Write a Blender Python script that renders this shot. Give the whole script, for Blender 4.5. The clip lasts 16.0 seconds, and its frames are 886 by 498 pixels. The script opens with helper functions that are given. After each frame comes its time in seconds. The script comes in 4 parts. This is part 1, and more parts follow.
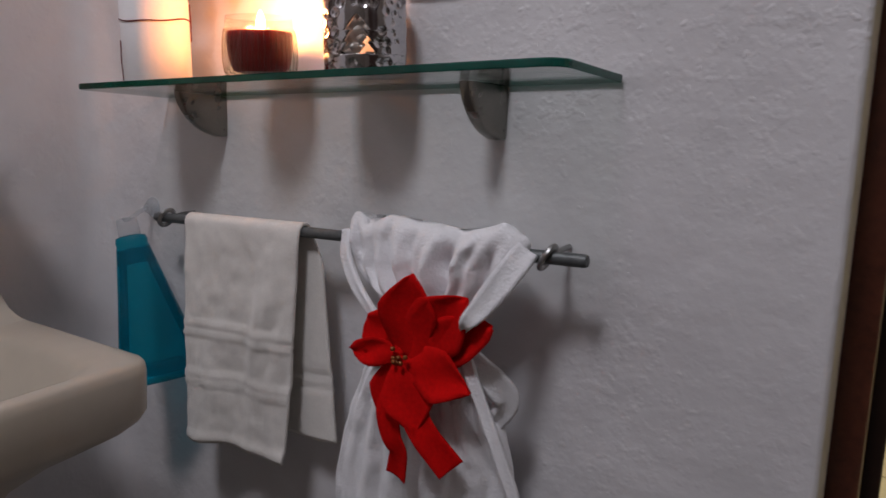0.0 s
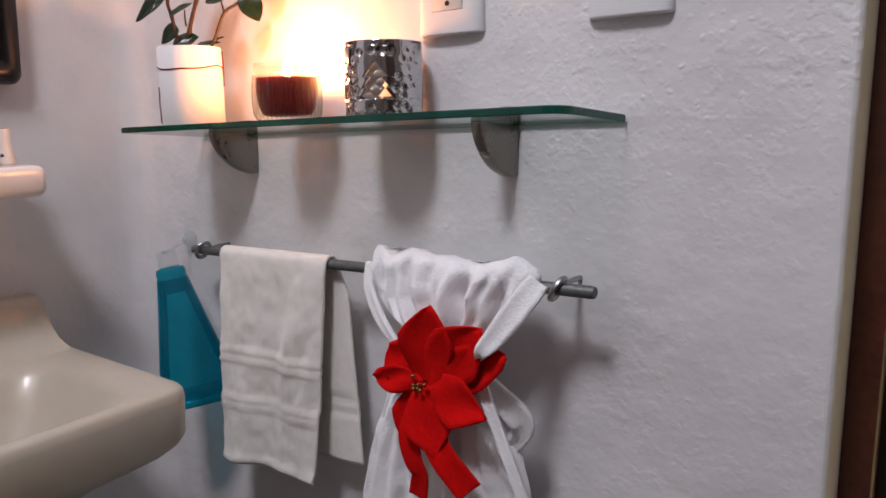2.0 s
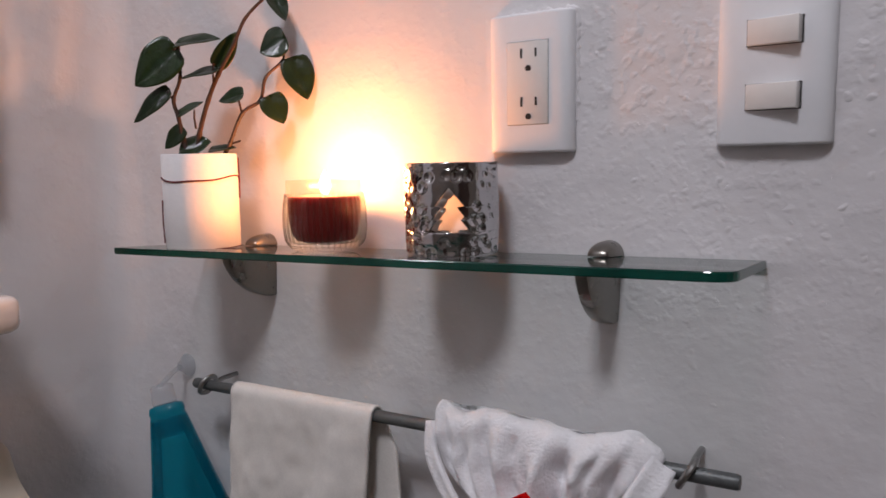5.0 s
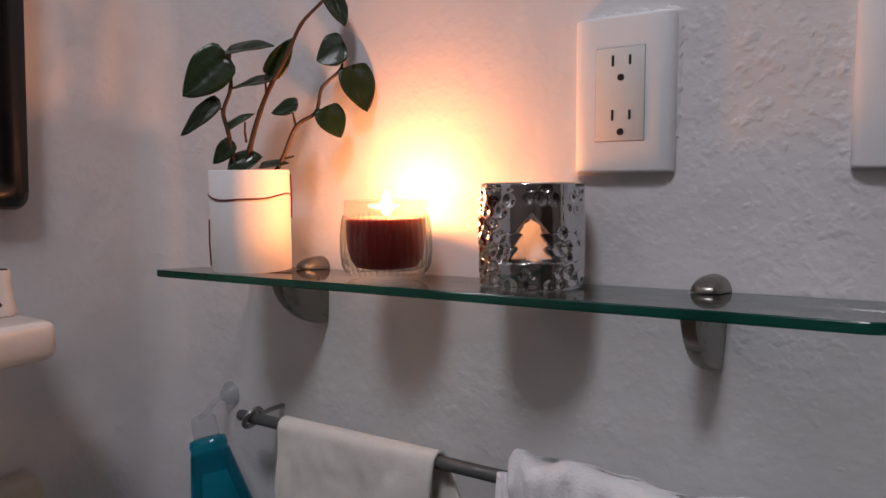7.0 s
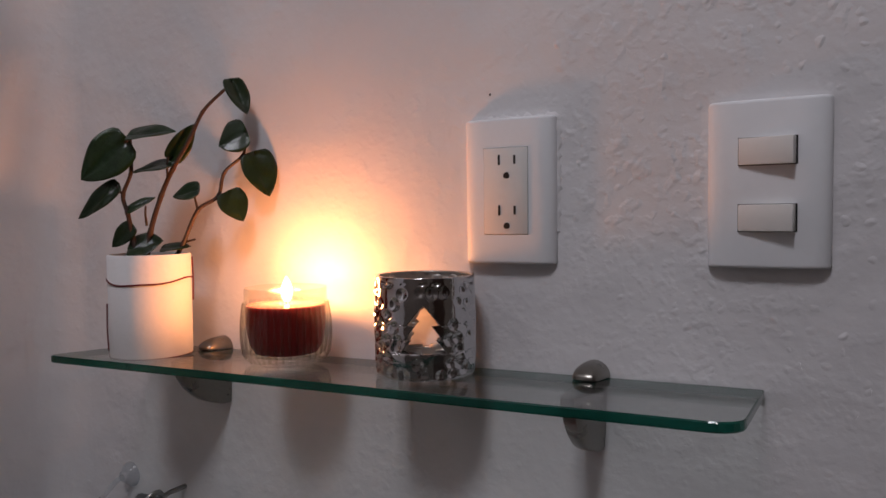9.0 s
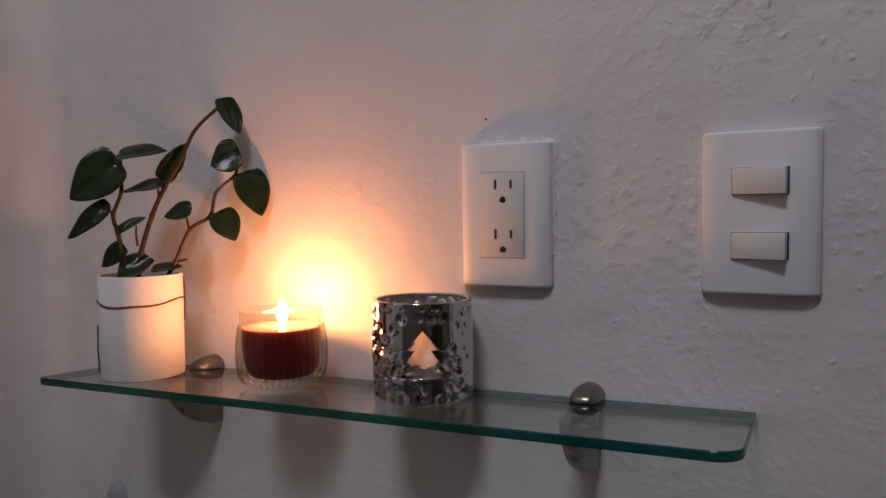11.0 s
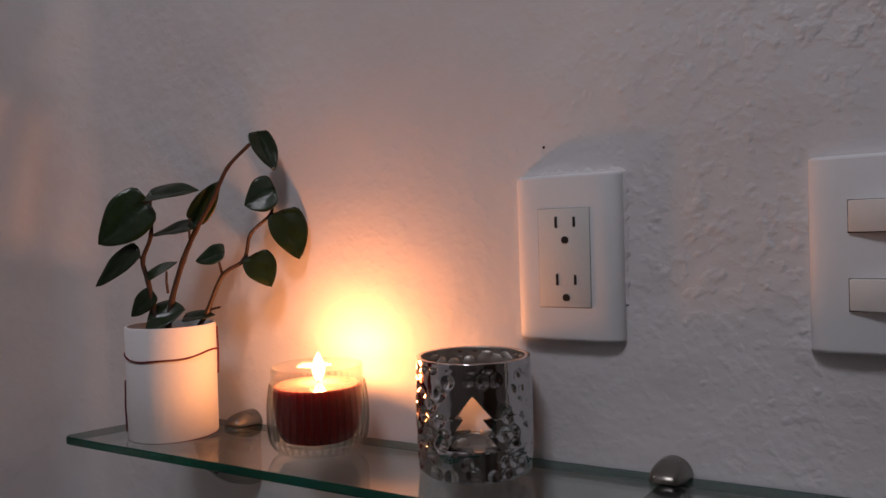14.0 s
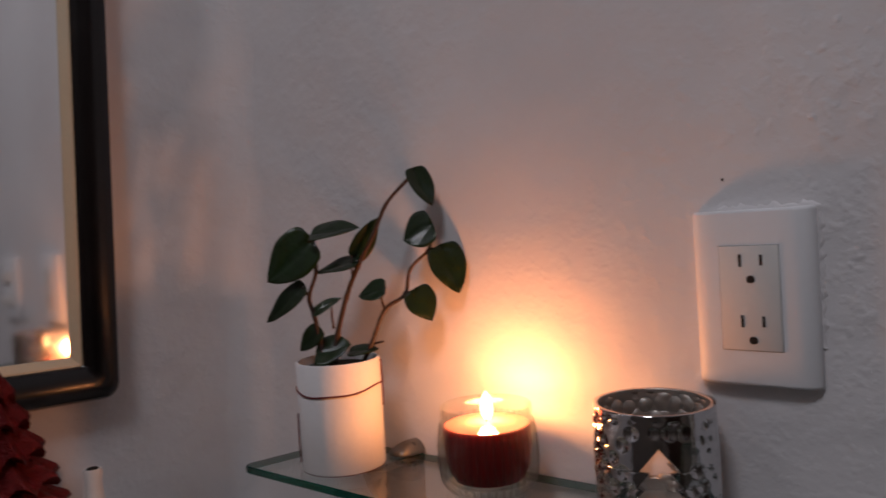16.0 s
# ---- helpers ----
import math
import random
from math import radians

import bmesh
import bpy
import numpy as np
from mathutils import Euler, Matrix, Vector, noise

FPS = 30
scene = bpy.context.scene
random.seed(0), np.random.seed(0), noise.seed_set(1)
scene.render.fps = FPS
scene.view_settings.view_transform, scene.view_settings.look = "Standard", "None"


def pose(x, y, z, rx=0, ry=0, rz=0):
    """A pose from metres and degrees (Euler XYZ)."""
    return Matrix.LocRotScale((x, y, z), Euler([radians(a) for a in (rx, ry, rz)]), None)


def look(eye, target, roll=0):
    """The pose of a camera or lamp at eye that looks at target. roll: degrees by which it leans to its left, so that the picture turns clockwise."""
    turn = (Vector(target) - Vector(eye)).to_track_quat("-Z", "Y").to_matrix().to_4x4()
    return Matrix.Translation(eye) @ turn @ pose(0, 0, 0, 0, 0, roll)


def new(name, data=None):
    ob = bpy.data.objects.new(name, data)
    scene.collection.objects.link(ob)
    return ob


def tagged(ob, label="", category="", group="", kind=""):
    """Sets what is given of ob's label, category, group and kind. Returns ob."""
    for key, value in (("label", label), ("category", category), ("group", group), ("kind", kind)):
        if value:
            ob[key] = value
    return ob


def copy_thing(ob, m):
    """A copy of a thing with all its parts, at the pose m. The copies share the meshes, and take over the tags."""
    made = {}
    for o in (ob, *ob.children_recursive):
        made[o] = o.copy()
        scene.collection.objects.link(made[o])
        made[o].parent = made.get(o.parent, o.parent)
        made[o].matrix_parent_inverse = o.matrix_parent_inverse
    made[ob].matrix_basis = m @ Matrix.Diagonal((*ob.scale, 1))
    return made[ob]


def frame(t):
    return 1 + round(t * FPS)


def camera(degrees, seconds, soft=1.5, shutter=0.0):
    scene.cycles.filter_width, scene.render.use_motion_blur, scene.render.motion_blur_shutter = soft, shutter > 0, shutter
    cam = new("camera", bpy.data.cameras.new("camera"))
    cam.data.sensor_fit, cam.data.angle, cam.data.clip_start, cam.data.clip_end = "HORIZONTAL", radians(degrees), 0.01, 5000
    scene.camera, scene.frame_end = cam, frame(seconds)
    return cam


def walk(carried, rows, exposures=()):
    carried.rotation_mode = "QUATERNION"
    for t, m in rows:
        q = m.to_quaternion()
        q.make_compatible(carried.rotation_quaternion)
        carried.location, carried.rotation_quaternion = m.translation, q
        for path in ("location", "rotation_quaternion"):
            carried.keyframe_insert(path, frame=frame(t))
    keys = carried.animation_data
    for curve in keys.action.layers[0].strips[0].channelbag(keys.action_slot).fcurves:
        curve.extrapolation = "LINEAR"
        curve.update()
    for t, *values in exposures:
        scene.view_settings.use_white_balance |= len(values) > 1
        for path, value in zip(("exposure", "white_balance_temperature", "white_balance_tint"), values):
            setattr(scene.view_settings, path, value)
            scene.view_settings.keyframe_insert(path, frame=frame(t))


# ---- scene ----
cam = camera(62.9, 16.0, soft=1.5, shutter=0.35)
PATH = [
    (0, (0.847, -0.599, 1.115), (-0.225, 1.042, 0.722), 0.4),
    (0.5, (0.893, -0.604, 1.123), (-0.163, 1.043, 0.706), -0.7),
    (1, (0.899, -0.6, 1.126), (-0.157, 1.058, 0.759), -0.7),
    (1.5, (0.895, -0.601, 1.138), (-0.219, 1.013, 0.744), -1.3),
    (2, (0.881, -0.614, 1.139), (-0.28, 0.976, 0.784), -1.0),
    (2.5, (0.872, -0.619, 1.145), (-0.33, 0.943, 0.804), -1.2),
    (3, (0.864, -0.62, 1.153), (-0.385, 0.913, 0.856), -0.9),
    (3.5, (0.841, -0.599, 1.167), (-0.32, 1.005, 0.886), -0.8),
    (4, (0.801, -0.574, 1.188), (-0.312, 1.069, 0.936), -1.6),
    (4.5, (0.761, -0.561, 1.207), (-0.31, 1.113, 0.979), -1.7),
    (4.7, (0.74, -0.561, 1.212), (-0.317, 1.12, 0.973), -1.2),
    (7, (0.649, -0.522, 1.22), (-0.49, 1.109, 1.017), -0.6),
    (7.5, (0.664, -0.473, 1.232), (-0.618, 1.054, 1.075), -0.8),
    (8, (0.68, -0.489, 1.233), (-0.42, 1.168, 1.023), 0.3),
    (8.5, (0.686, -0.509, 1.254), (-0.343, 1.198, 1.091), -0.4),
    (9, (0.678, -0.527, 1.26), (-0.286, 1.223, 1.163), -0.7),
    (9.5, (0.672, -0.546, 1.268), (-0.221, 1.241, 1.166), -0.6),
    (10, (0.676, -0.553, 1.274), (-0.174, 1.254, 1.169), -0.8),
    (10.2, (0.674, -0.553, 1.277), (-0.186, 1.25, 1.171), -0.8),
    (12.3, (0.655, -0.512, 1.285), (-0.277, 1.256, 1.195), -1.2),
    (12.5, (0.655, -0.512, 1.287), (-0.284, 1.252, 1.211), -1.4),
    (13, (0.642, -0.508, 1.29), (-0.366, 1.219, 1.226), -1.0),
    (13.5, (0.636, -0.491, 1.29), (-0.394, 1.223, 1.241), -1.2),
    (14, (0.639, -0.469, 1.294), (-0.419, 1.228, 1.259), -1.7),
    (14.5, (0.637, -0.454, 1.296), (-0.48, 1.205, 1.281), -0.7),
    (15, (0.633, -0.441, 1.301), (-0.468, 1.227, 1.253), -2.3),
    (15.5, (0.624, -0.44, 1.313), (-0.595, 1.145, 1.274), -2.5),
    (16, (0.606, -0.482, 1.333), (-0.71, 1.023, 1.28), -3.7),
]
walk(cam, [(t, look(eye, target, roll)) for t, eye, target, roll in PATH],
     [(0.0, -1.0), (0.5, -0.40), (1.0, -0.22), (1.5, -0.24), (3.0, -0.60), (4.5, -0.75), (7.0, -1.22), (8.0, -1.48), (9.0, -1.54), (12.5, -1.88), (14.0, -1.92), (16.0, -1.98)])

# ---- light ----
world = bpy.data.worlds.new("night")
world.use_nodes = True
scene.world = world
world.node_tree.nodes["Background"].inputs[0].default_value = (0.5, 0.55, 0.65, 1)
world.node_tree.nodes["Background"].inputs[1].default_value = 0.02

FLAME = Vector((0.264, -0.0525, 1.194))


def lamp(name, kind, at, watts, colour, size, target=None):
    data = bpy.data.lights.new(name, kind)
    data.energy, data.color = watts, colour
    if kind == "AREA":
        data.shape, data.size = "DISK", size
    else:
        data.shadow_soft_size = size
    ob = new(name, data)
    ob.matrix_world = look(at, target) if target else Matrix.Translation(at)
    return ob


lamp("bathroom_lamp", "AREA", (0.60, -1.12, 2.735), 36.5, (0.93, 0.91, 1.0), 0.42, (0.60, -1.1201, 0.0))
lamp("candle_light", "POINT", FLAME + Vector((0, 0, 0.004)), 3.6, (1.0, 0.35, 0.115), 0.009)
lamp("hall_lamp", "AREA", (0.1, 1.9, 2.34), 62.0, (1.0, 0.90, 0.70), 0.4, (0.101, 1.9, 0.0))


# ---- materials ----
def material(name, colour, rough=0.5, metal=0.0, vary=0.12, scale=30.0, bump=0.0, bump_scale=200.0, coat=0.0, dark=None, fine=0.0, fine_scale=900.0,
             sub=0.0, random_vary=0.0, sheen=0.0):
    """A principled material whose colour varies at two scales, with relief in metres."""
    m = bpy.data.materials.new(name)
    m.use_nodes = True
    nt = m.node_tree
    b = nt.nodes["Principled BSDF"]
    b.inputs["Roughness"].default_value, b.inputs["Metallic"].default_value = rough, metal
    b.inputs["Coat Weight"].default_value = coat
    if sub:
        b.inputs["Subsurface Weight"].default_value = sub
        b.inputs["Subsurface Radius"].default_value = (0.022, 0.003, 0.002)
        b.inputs["Subsurface Scale"].default_value = 1.0
    if sheen:
        b.inputs["Sheen Weight"].default_value = sheen
    tc = nt.nodes.new("ShaderNodeTexCoord")
    mapping = tc.outputs["Object"]
    n1 = nt.nodes.new("ShaderNodeTexNoise")
    n1.inputs["Scale"].default_value, n1.inputs["Detail"].default_value = scale, 6
    n2 = nt.nodes.new("ShaderNodeTexNoise")
    n2.inputs["Scale"].default_value, n2.inputs["Detail"].default_value = scale * 9, 4
    nt.links.new(mapping, n1.inputs["Vector"])
    nt.links.new(mapping, n2.inputs["Vector"])
    mix = nt.nodes.new("ShaderNodeMath")
    mix.operation = "ADD"
    nt.links.new(n1.outputs["Fac"], mix.inputs[0])
    nt.links.new(n2.outputs["Fac"], mix.inputs[1])
    ramp = nt.nodes.new("ShaderNodeMapRange")
    ramp.inputs["From Min"].default_value, ramp.inputs["From Max"].default_value = 0.65, 1.35
    nt.links.new(mix.outputs[0], ramp.inputs["Value"])
    cm = nt.nodes.new("ShaderNodeMix")
    cm.data_type = "RGBA"
    low = dark if dark else tuple(c * (1 - vary) for c in colour)
    cm.inputs["A"].default_value, cm.inputs["B"].default_value = (*low, 1), (*colour, 1)
    nt.links.new(ramp.outputs[0], cm.inputs["Factor"])
    out = cm.outputs["Result"]
    if random_vary:
        info = nt.nodes.new("ShaderNodeObjectInfo")
        hsv = nt.nodes.new("ShaderNodeHueSaturation")
        mr = nt.nodes.new("ShaderNodeMapRange")
        mr.inputs["To Min"].default_value, mr.inputs["To Max"].default_value = 1 - random_vary, 1 + random_vary
        nt.links.new(info.outputs["Random"], mr.inputs["Value"])
        nt.links.new(mr.outputs[0], hsv.inputs["Value"])
        nt.links.new(out, hsv.inputs["Color"])
        out = hsv.outputs["Color"]
    nt.links.new(out, b.inputs["Base Color"])
    rr = nt.nodes.new("ShaderNodeMapRange")
    rr.inputs["To Min"].default_value, rr.inputs["To Max"].default_value = max(rough - 0.06, 0.02), min(rough + 0.08, 1)
    nt.links.new(n1.outputs["Fac"], rr.inputs["Value"])
    nt.links.new(rr.outputs[0], b.inputs["Roughness"])
    last = None
    for amount, sc in ((bump, bump_scale), (fine, fine_scale)):
        if amount:
            nb = nt.nodes.new("ShaderNodeTexNoise")
            nb.inputs["Scale"].default_value, nb.inputs["Detail"].default_value = sc, 4
            nt.links.new(mapping, nb.inputs["Vector"])
            bn = nt.nodes.new("ShaderNodeBump")
            bn.inputs["Strength"].default_value, bn.inputs["Distance"].default_value = 1.0, amount
            nt.links.new(nb.outputs["Fac"], bn.inputs["Height"])
            if last:
                nt.links.new(last, bn.inputs["Normal"])
            last = bn.outputs["Normal"]
    if last:
        nt.links.new(last, b.inputs["Normal"])
    return m


def plaster_material():
    """White painted rough plaster: trowel waves, fine grain, and small pits and blobs that come in patches."""
    m = bpy.data.materials.new("white_plaster")
    m.use_nodes = True
    nt = m.node_tree
    b = nt.nodes["Principled BSDF"]
    b.inputs["Roughness"].default_value = 0.62
    b.inputs["Specular IOR Level"].default_value = 0.3
    tc = nt.nodes.new("ShaderNodeTexCoord").outputs["Object"]

    def noise_node(scale, detail=4):
        n = nt.nodes.new("ShaderNodeTexNoise")
        n.inputs["Scale"].default_value, n.inputs["Detail"].default_value = scale, detail
        nt.links.new(tc, n.inputs["Vector"])
        return n.outputs["Fac"]

    def rng(v, a, c, lo=0.0, hi=1.0):
        n = nt.nodes.new("ShaderNodeMapRange")
        for k, x in zip(("From Min", "From Max", "To Min", "To Max"), (a, c, lo, hi)):
            n.inputs[k].default_value = x
        nt.links.new(v, n.inputs["Value"])
        return n.outputs[0]

    def mul(a, c):
        n = nt.nodes.new("ShaderNodeMath")
        n.operation = "MULTIPLY"
        nt.links.new(a, n.inputs[0])
        nt.links.new(c, n.inputs[1])
        return n.outputs[0]

    blotch, grain = noise_node(5, 6), noise_node(140, 3)
    cm = nt.nodes.new("ShaderNodeMix")
    cm.data_type = "RGBA"
    cm.inputs["A"].default_value, cm.inputs["B"].default_value = (0.66, 0.645, 0.655, 1), (0.76, 0.75, 0.76, 1)
    nt.links.new(rng(blotch, 0.3, 0.7), cm.inputs["Factor"])
    nt.links.new(cm.outputs["Result"], b.inputs["Base Color"])
    pits = nt.nodes.new("ShaderNodeTexVoronoi")
    pits.inputs["Scale"].default_value = 80
    nt.links.new(tc, pits.inputs["Vector"])
    # rougher float marks on the stretch between socket and doorway
    sep = nt.nodes.new("ShaderNodeSeparateXYZ")
    nt.links.new(tc, sep.inputs[0])
    stretch = mul(rng(sep.outputs["X"], 0.42, 0.60), rng(sep.outputs["Z"], 1.05, 1.25))
    patch = mul(rng(noise_node(6.5, 3), 0.34, 0.68), rng(stretch, 0.0, 1.0, 0.22, 1.0))
    pit = mul(rng(pits.outputs["Distance"], 0.05, 0.33, 1.0, 0.0), patch)
    grit = nt.nodes.new("ShaderNodeTexVoronoi")
    grit.inputs["Scale"].default_value = 125
    warp = nt.nodes.new("ShaderNodeTexNoise")
    warp.inputs["Scale"].default_value, warp.inputs["Detail"].default_value = 90, 1.5
    nt.links.new(tc, warp.inputs["Vector"])
    bent = nt.nodes.new("ShaderNodeMix")
    bent.data_type, bent.blend_type = "RGBA", "LINEAR_LIGHT"
    bent.inputs["Factor"].default_value = 0.0045
    nt.links.new(tc, bent.inputs["A"])
    nt.links.new(warp.outputs["Color"], bent.inputs["B"])
    nt.links.new(bent.outputs["Result"], grit.inputs["Vector"])
    nt.links.new(bent.outputs["Result"], pits.inputs["Vector"])
    tone = nt.nodes.new("ShaderNodeSeparateColor")
    nt.links.new(grit.outputs["Color"], tone.inputs[0])
    crumbs = mul(mul(rng(grit.outputs["Distance"], 0.08, 0.42, 1.0, 0.0), rng(tone.outputs[0], 0.45, 1.0)), rng(stretch, 0.0, 1.0, 0.2, 1.0))
    lump = rng(noise_node(70, 2.5), 0.50, 0.72)
    last = None
    for height, dist in ((noise_node(9, 3), 0.005), (noise_node(26, 2), 0.0018), (mul(lump, patch), 0.0014), (mul(noise_node(110, 3), patch), 0.0010), (pit, -0.0005), (crumbs, 0.0007), (grain, 0.00030)):
        bn = nt.nodes.new("ShaderNodeBump")
        bn.inputs["Strength"].default_value, bn.inputs["Distance"].default_value = 1.0, abs(dist)
        bn.invert = dist < 0
        nt.links.new(height, bn.inputs["Height"])
        if last:
            nt.links.new(last, bn.inputs["Normal"])
        last = bn.outputs["Normal"]
    nt.links.new(last, b.inputs["Normal"])
    return m


def clear_material(name, tint, gloss_rough=0.02, body=0.0, body_colour=(0.1, 0.3, 0.25), ior=1.5):
    """Thin clear glass or plastic: light passes with a tint, the surface mirrors by its angle; body adds some cloudiness."""
    m = bpy.data.materials.new(name)
    m.use_nodes = True
    nt = m.node_tree
    nt.nodes.remove(nt.nodes["Principled BSDF"])
    out = nt.nodes["Material Output"]
    clear = nt.nodes.new("ShaderNodeBsdfTransparent")
    clear.inputs[0].default_value = (*tint, 1)
    last = clear.outputs[0]
    if body:
        d = nt.nodes.new("ShaderNodeBsdfDiffuse")
        d.inputs[0].default_value = (*body_colour, 1)
        tr = nt.nodes.new("ShaderNodeBsdfTranslucent")
        tr.inputs[0].default_value = (*body_colour, 1)
        half = nt.nodes.new("ShaderNodeMixShader")
        half.inputs[0].default_value = 0.5
        nt.links.new(d.outputs[0], half.inputs[1])
        nt.links.new(tr.outputs[0], half.inputs[2])
        mx = nt.nodes.new("ShaderNodeMixShader")
        mx.inputs[0].default_value = body
        nt.links.new(last, mx.inputs[1])
        nt.links.new(half.outputs[0], mx.inputs[2])
        last = mx.outputs[0]
    g = nt.nodes.new("ShaderNodeBsdfGlossy")
    g.inputs["Roughness"].default_value = gloss_rough
    lw = nt.nodes.new("ShaderNodeLayerWeight")
    lw.inputs["Blend"].default_value = 0.5
    power = nt.nodes.new("ShaderNodeMath")
    power.operation = "POWER"
    power.inputs[1].default_value = 5.0
    nt.links.new(lw.outputs["Facing"], power.inputs[0])
    fr = nt.nodes.new("ShaderNodeMapRange")
    fr.inputs["To Min"].default_value = ((ior - 1) / (ior + 1)) ** 2
    nt.links.new(power.outputs[0], fr.inputs["Value"])
    top = nt.nodes.new("ShaderNodeMixShader")
    nt.links.new(fr.outputs[0], top.inputs[0])
    nt.links.new(last, top.inputs[1])
    nt.links.new(g.outputs[0], top.inputs[2])
    nt.links.new(top.outputs[0], out.inputs[0])
    return m


def glow_material(name, colour, strength):
    m = bpy.data.materials.new(name)
    m.use_nodes = True
    b = m.node_tree.nodes["Principled BSDF"]
    b.inputs["Base Color"].default_value = (*colour, 1)
    b.inputs["Emission Color"].default_value = (*colour, 1)
    b.inputs["Emission Strength"].default_value = strength
    return m


def flame_material():
    """A flame gives off light and lets other light through."""
    m = bpy.data.materials.new("flame_glow")
    m.use_nodes = True
    nt = m.node_tree
    nt.nodes.remove(nt.nodes["Principled BSDF"])
    e, t, a = (nt.nodes.new(k) for k in ("ShaderNodeEmission", "ShaderNodeBsdfTransparent", "ShaderNodeAddShader"))
    e.inputs[0].default_value, e.inputs[1].default_value = (1.0, 0.66, 0.28, 1), 16.0
    nt.links.new(e.outputs[0], a.inputs[0])
    nt.links.new(t.outputs[0], a.inputs[1])
    nt.links.new(a.outputs[0], nt.nodes["Material Output"].inputs[0])
    return m


PLASTER = plaster_material()
CEILING = material("ceiling_paint", (0.78, 0.78, 0.77), 0.8, bump=0.001, bump_scale=60)
HALL_PAINT = material("hall_paint", (0.80, 0.77, 0.68), 0.7, bump=0.001, bump_scale=30)
FLOOR_TILE = material("cream_floor_tile", (0.60, 0.53, 0.36), 0.30, vary=0.16, scale=8, random_vary=0.05)
GROUT = material("tile_grout", (0.22, 0.19, 0.13), 0.85)
# floor out of view, coloured dark to hold back bounced light
BATH_FLOOR = material("bathroom_floor", (0.14, 0.125, 0.11), 0.4, vary=0.2, scale=6)
WOOD = material("red_brown_wood", (0.13, 0.036, 0.018), 0.42, vary=0.55, scale=14, bump=0.0006, bump_scale=70, coat=0.2)
# dark tone; on the recessed door stop it carries the shade
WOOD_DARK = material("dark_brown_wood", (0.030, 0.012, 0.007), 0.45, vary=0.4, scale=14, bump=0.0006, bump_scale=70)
SHELF_WOOD = material("pale_shelf_wood", (0.40, 0.30, 0.19), 0.55, vary=0.25, scale=10)
STEEL = material("worn_steel", (0.42, 0.42, 0.41), 0.34, 1.0, vary=0.3, scale=60)
GREY_PAINT = material("grey_painted_iron", (0.13, 0.14, 0.14), 0.45, 0.35, vary=0.35, scale=80, bump=0.0003, bump_scale=300)
NICKEL = material("satin_nickel", (0.25, 0.235, 0.21), 0.28, 1.0, vary=0.12, scale=50)
PLASTIC = material("white_plastic", (0.80, 0.81, 0.83), 0.52, vary=0.03, scale=20)
PLASTIC_WARM = material("ivory_plastic", (0.74, 0.72, 0.69), 0.45, vary=0.04, scale=20)
SLOT = material("slot_black", (0.006, 0.006, 0.006), 0.6)
PAPER = material("matt_white_paper", (0.80, 0.78, 0.78), 0.7, vary=0.05, scale=25, bump=0.0002, bump_scale=160)
STRING = material("dark_red_string", (0.14, 0.012, 0.02), 0.8, vary=0.4, scale=300)
SOIL = material("soil", (0.035, 0.024, 0.016), 0.95, vary=0.6, scale=120, bump=0.003, bump_scale=220)
STEM = material("brown_stem", (0.050, 0.024, 0.014), 0.55, vary=0.45, scale=90, bump=0.0005, bump_scale=400)
WAX = material("red_wax", (0.26, 0.005, 0.007), 0.35, vary=0.22, scale=40, sub=0.7)
# paler than the wax: the flame's glare on the pool is put into this colour
POOL = material("lit_melted_wax", (0.66, 0.17, 0.14), 0.08, vary=0.10, scale=60, coat=0.5)
WICK = material("burnt_wick", (0.01, 0.008, 0.006), 0.9)
SILVER = material("silver_glaze", (0.62, 0.61, 0.62), 0.06, 1.0, vary=0.10, scale=60, bump=0.0002, bump_scale=120)
CERAMIC_IN = material("dull_silver_inside", (0.50, 0.46, 0.42), 0.38, 0.7, vary=0.15, scale=60)
# for walls out of view; dark so that less light bounces into the shadows
DARK_UNSEEN_WALL = material("dark_unseen_wall", (0.19, 0.165, 0.15), 0.35, vary=0.2, scale=5)
SINK = material("cream_sanitary_ceramic", (0.50, 0.45, 0.37), 0.34, vary=0.08, scale=5, coat=0.2)
WHITE_CERAMIC = material("white_shelf_ceramic", (0.78, 0.75, 0.72), 0.22, vary=0.06, scale=15, bump=0.0006, bump_scale=60)
LINEN = material("off_white_terry", (0.85, 0.82, 0.77), 0.95, vary=0.12, scale=60, bump=0.0004, bump_scale=700, fine=0.0004, fine_scale=1500, sheen=0.2)
TERRY = material("white_terry", (0.92, 0.92, 0.94), 0.95, vary=0.08, scale=60, bump=0.0012, bump_scale=380, fine=0.0006, fine_scale=1300, sheen=0.2)
FELT = material("red_felt", (0.66, 0.004, 0.004), 0.95, vary=0.3, scale=30, bump=0.0004, bump_scale=900)
FELT.node_tree.nodes["Principled BSDF"].inputs["Specular IOR Level"].default_value = 0.1
GOLD = material("brown_gold_beads", (0.28, 0.10, 0.03), 0.35, 0.6, vary=0.3, scale=200)
FRAME_BLACK = material("black_lacquered_wood", (0.007, 0.005, 0.005), 0.22, vary=0.4, scale=30)
LINER = material("cream_mirror_liner", (0.62, 0.52, 0.36), 0.4, vary=0.1, scale=40)
MIRROR = material("mirror_silvering", (0.90, 0.90, 0.90), 0.015, 1.0, vary=0.0)
RED_GLITTER = material("red_glitter", (0.22, 0.007, 0.008), 0.3, 0.55, vary=0.7, scale=160, bump=0.003, bump_scale=500)
GARLAND = material("red_garland", (0.62, 0.012, 0.016), 0.4, vary=0.4, scale=60)
GLASS = clear_material("clear_glass", (0.93, 0.94, 0.92), 0.02, ior=1.45)
RIB_GLASS = clear_material("thick_rib_glass", (0.86, 0.85, 0.83), 0.03, ior=1.7)
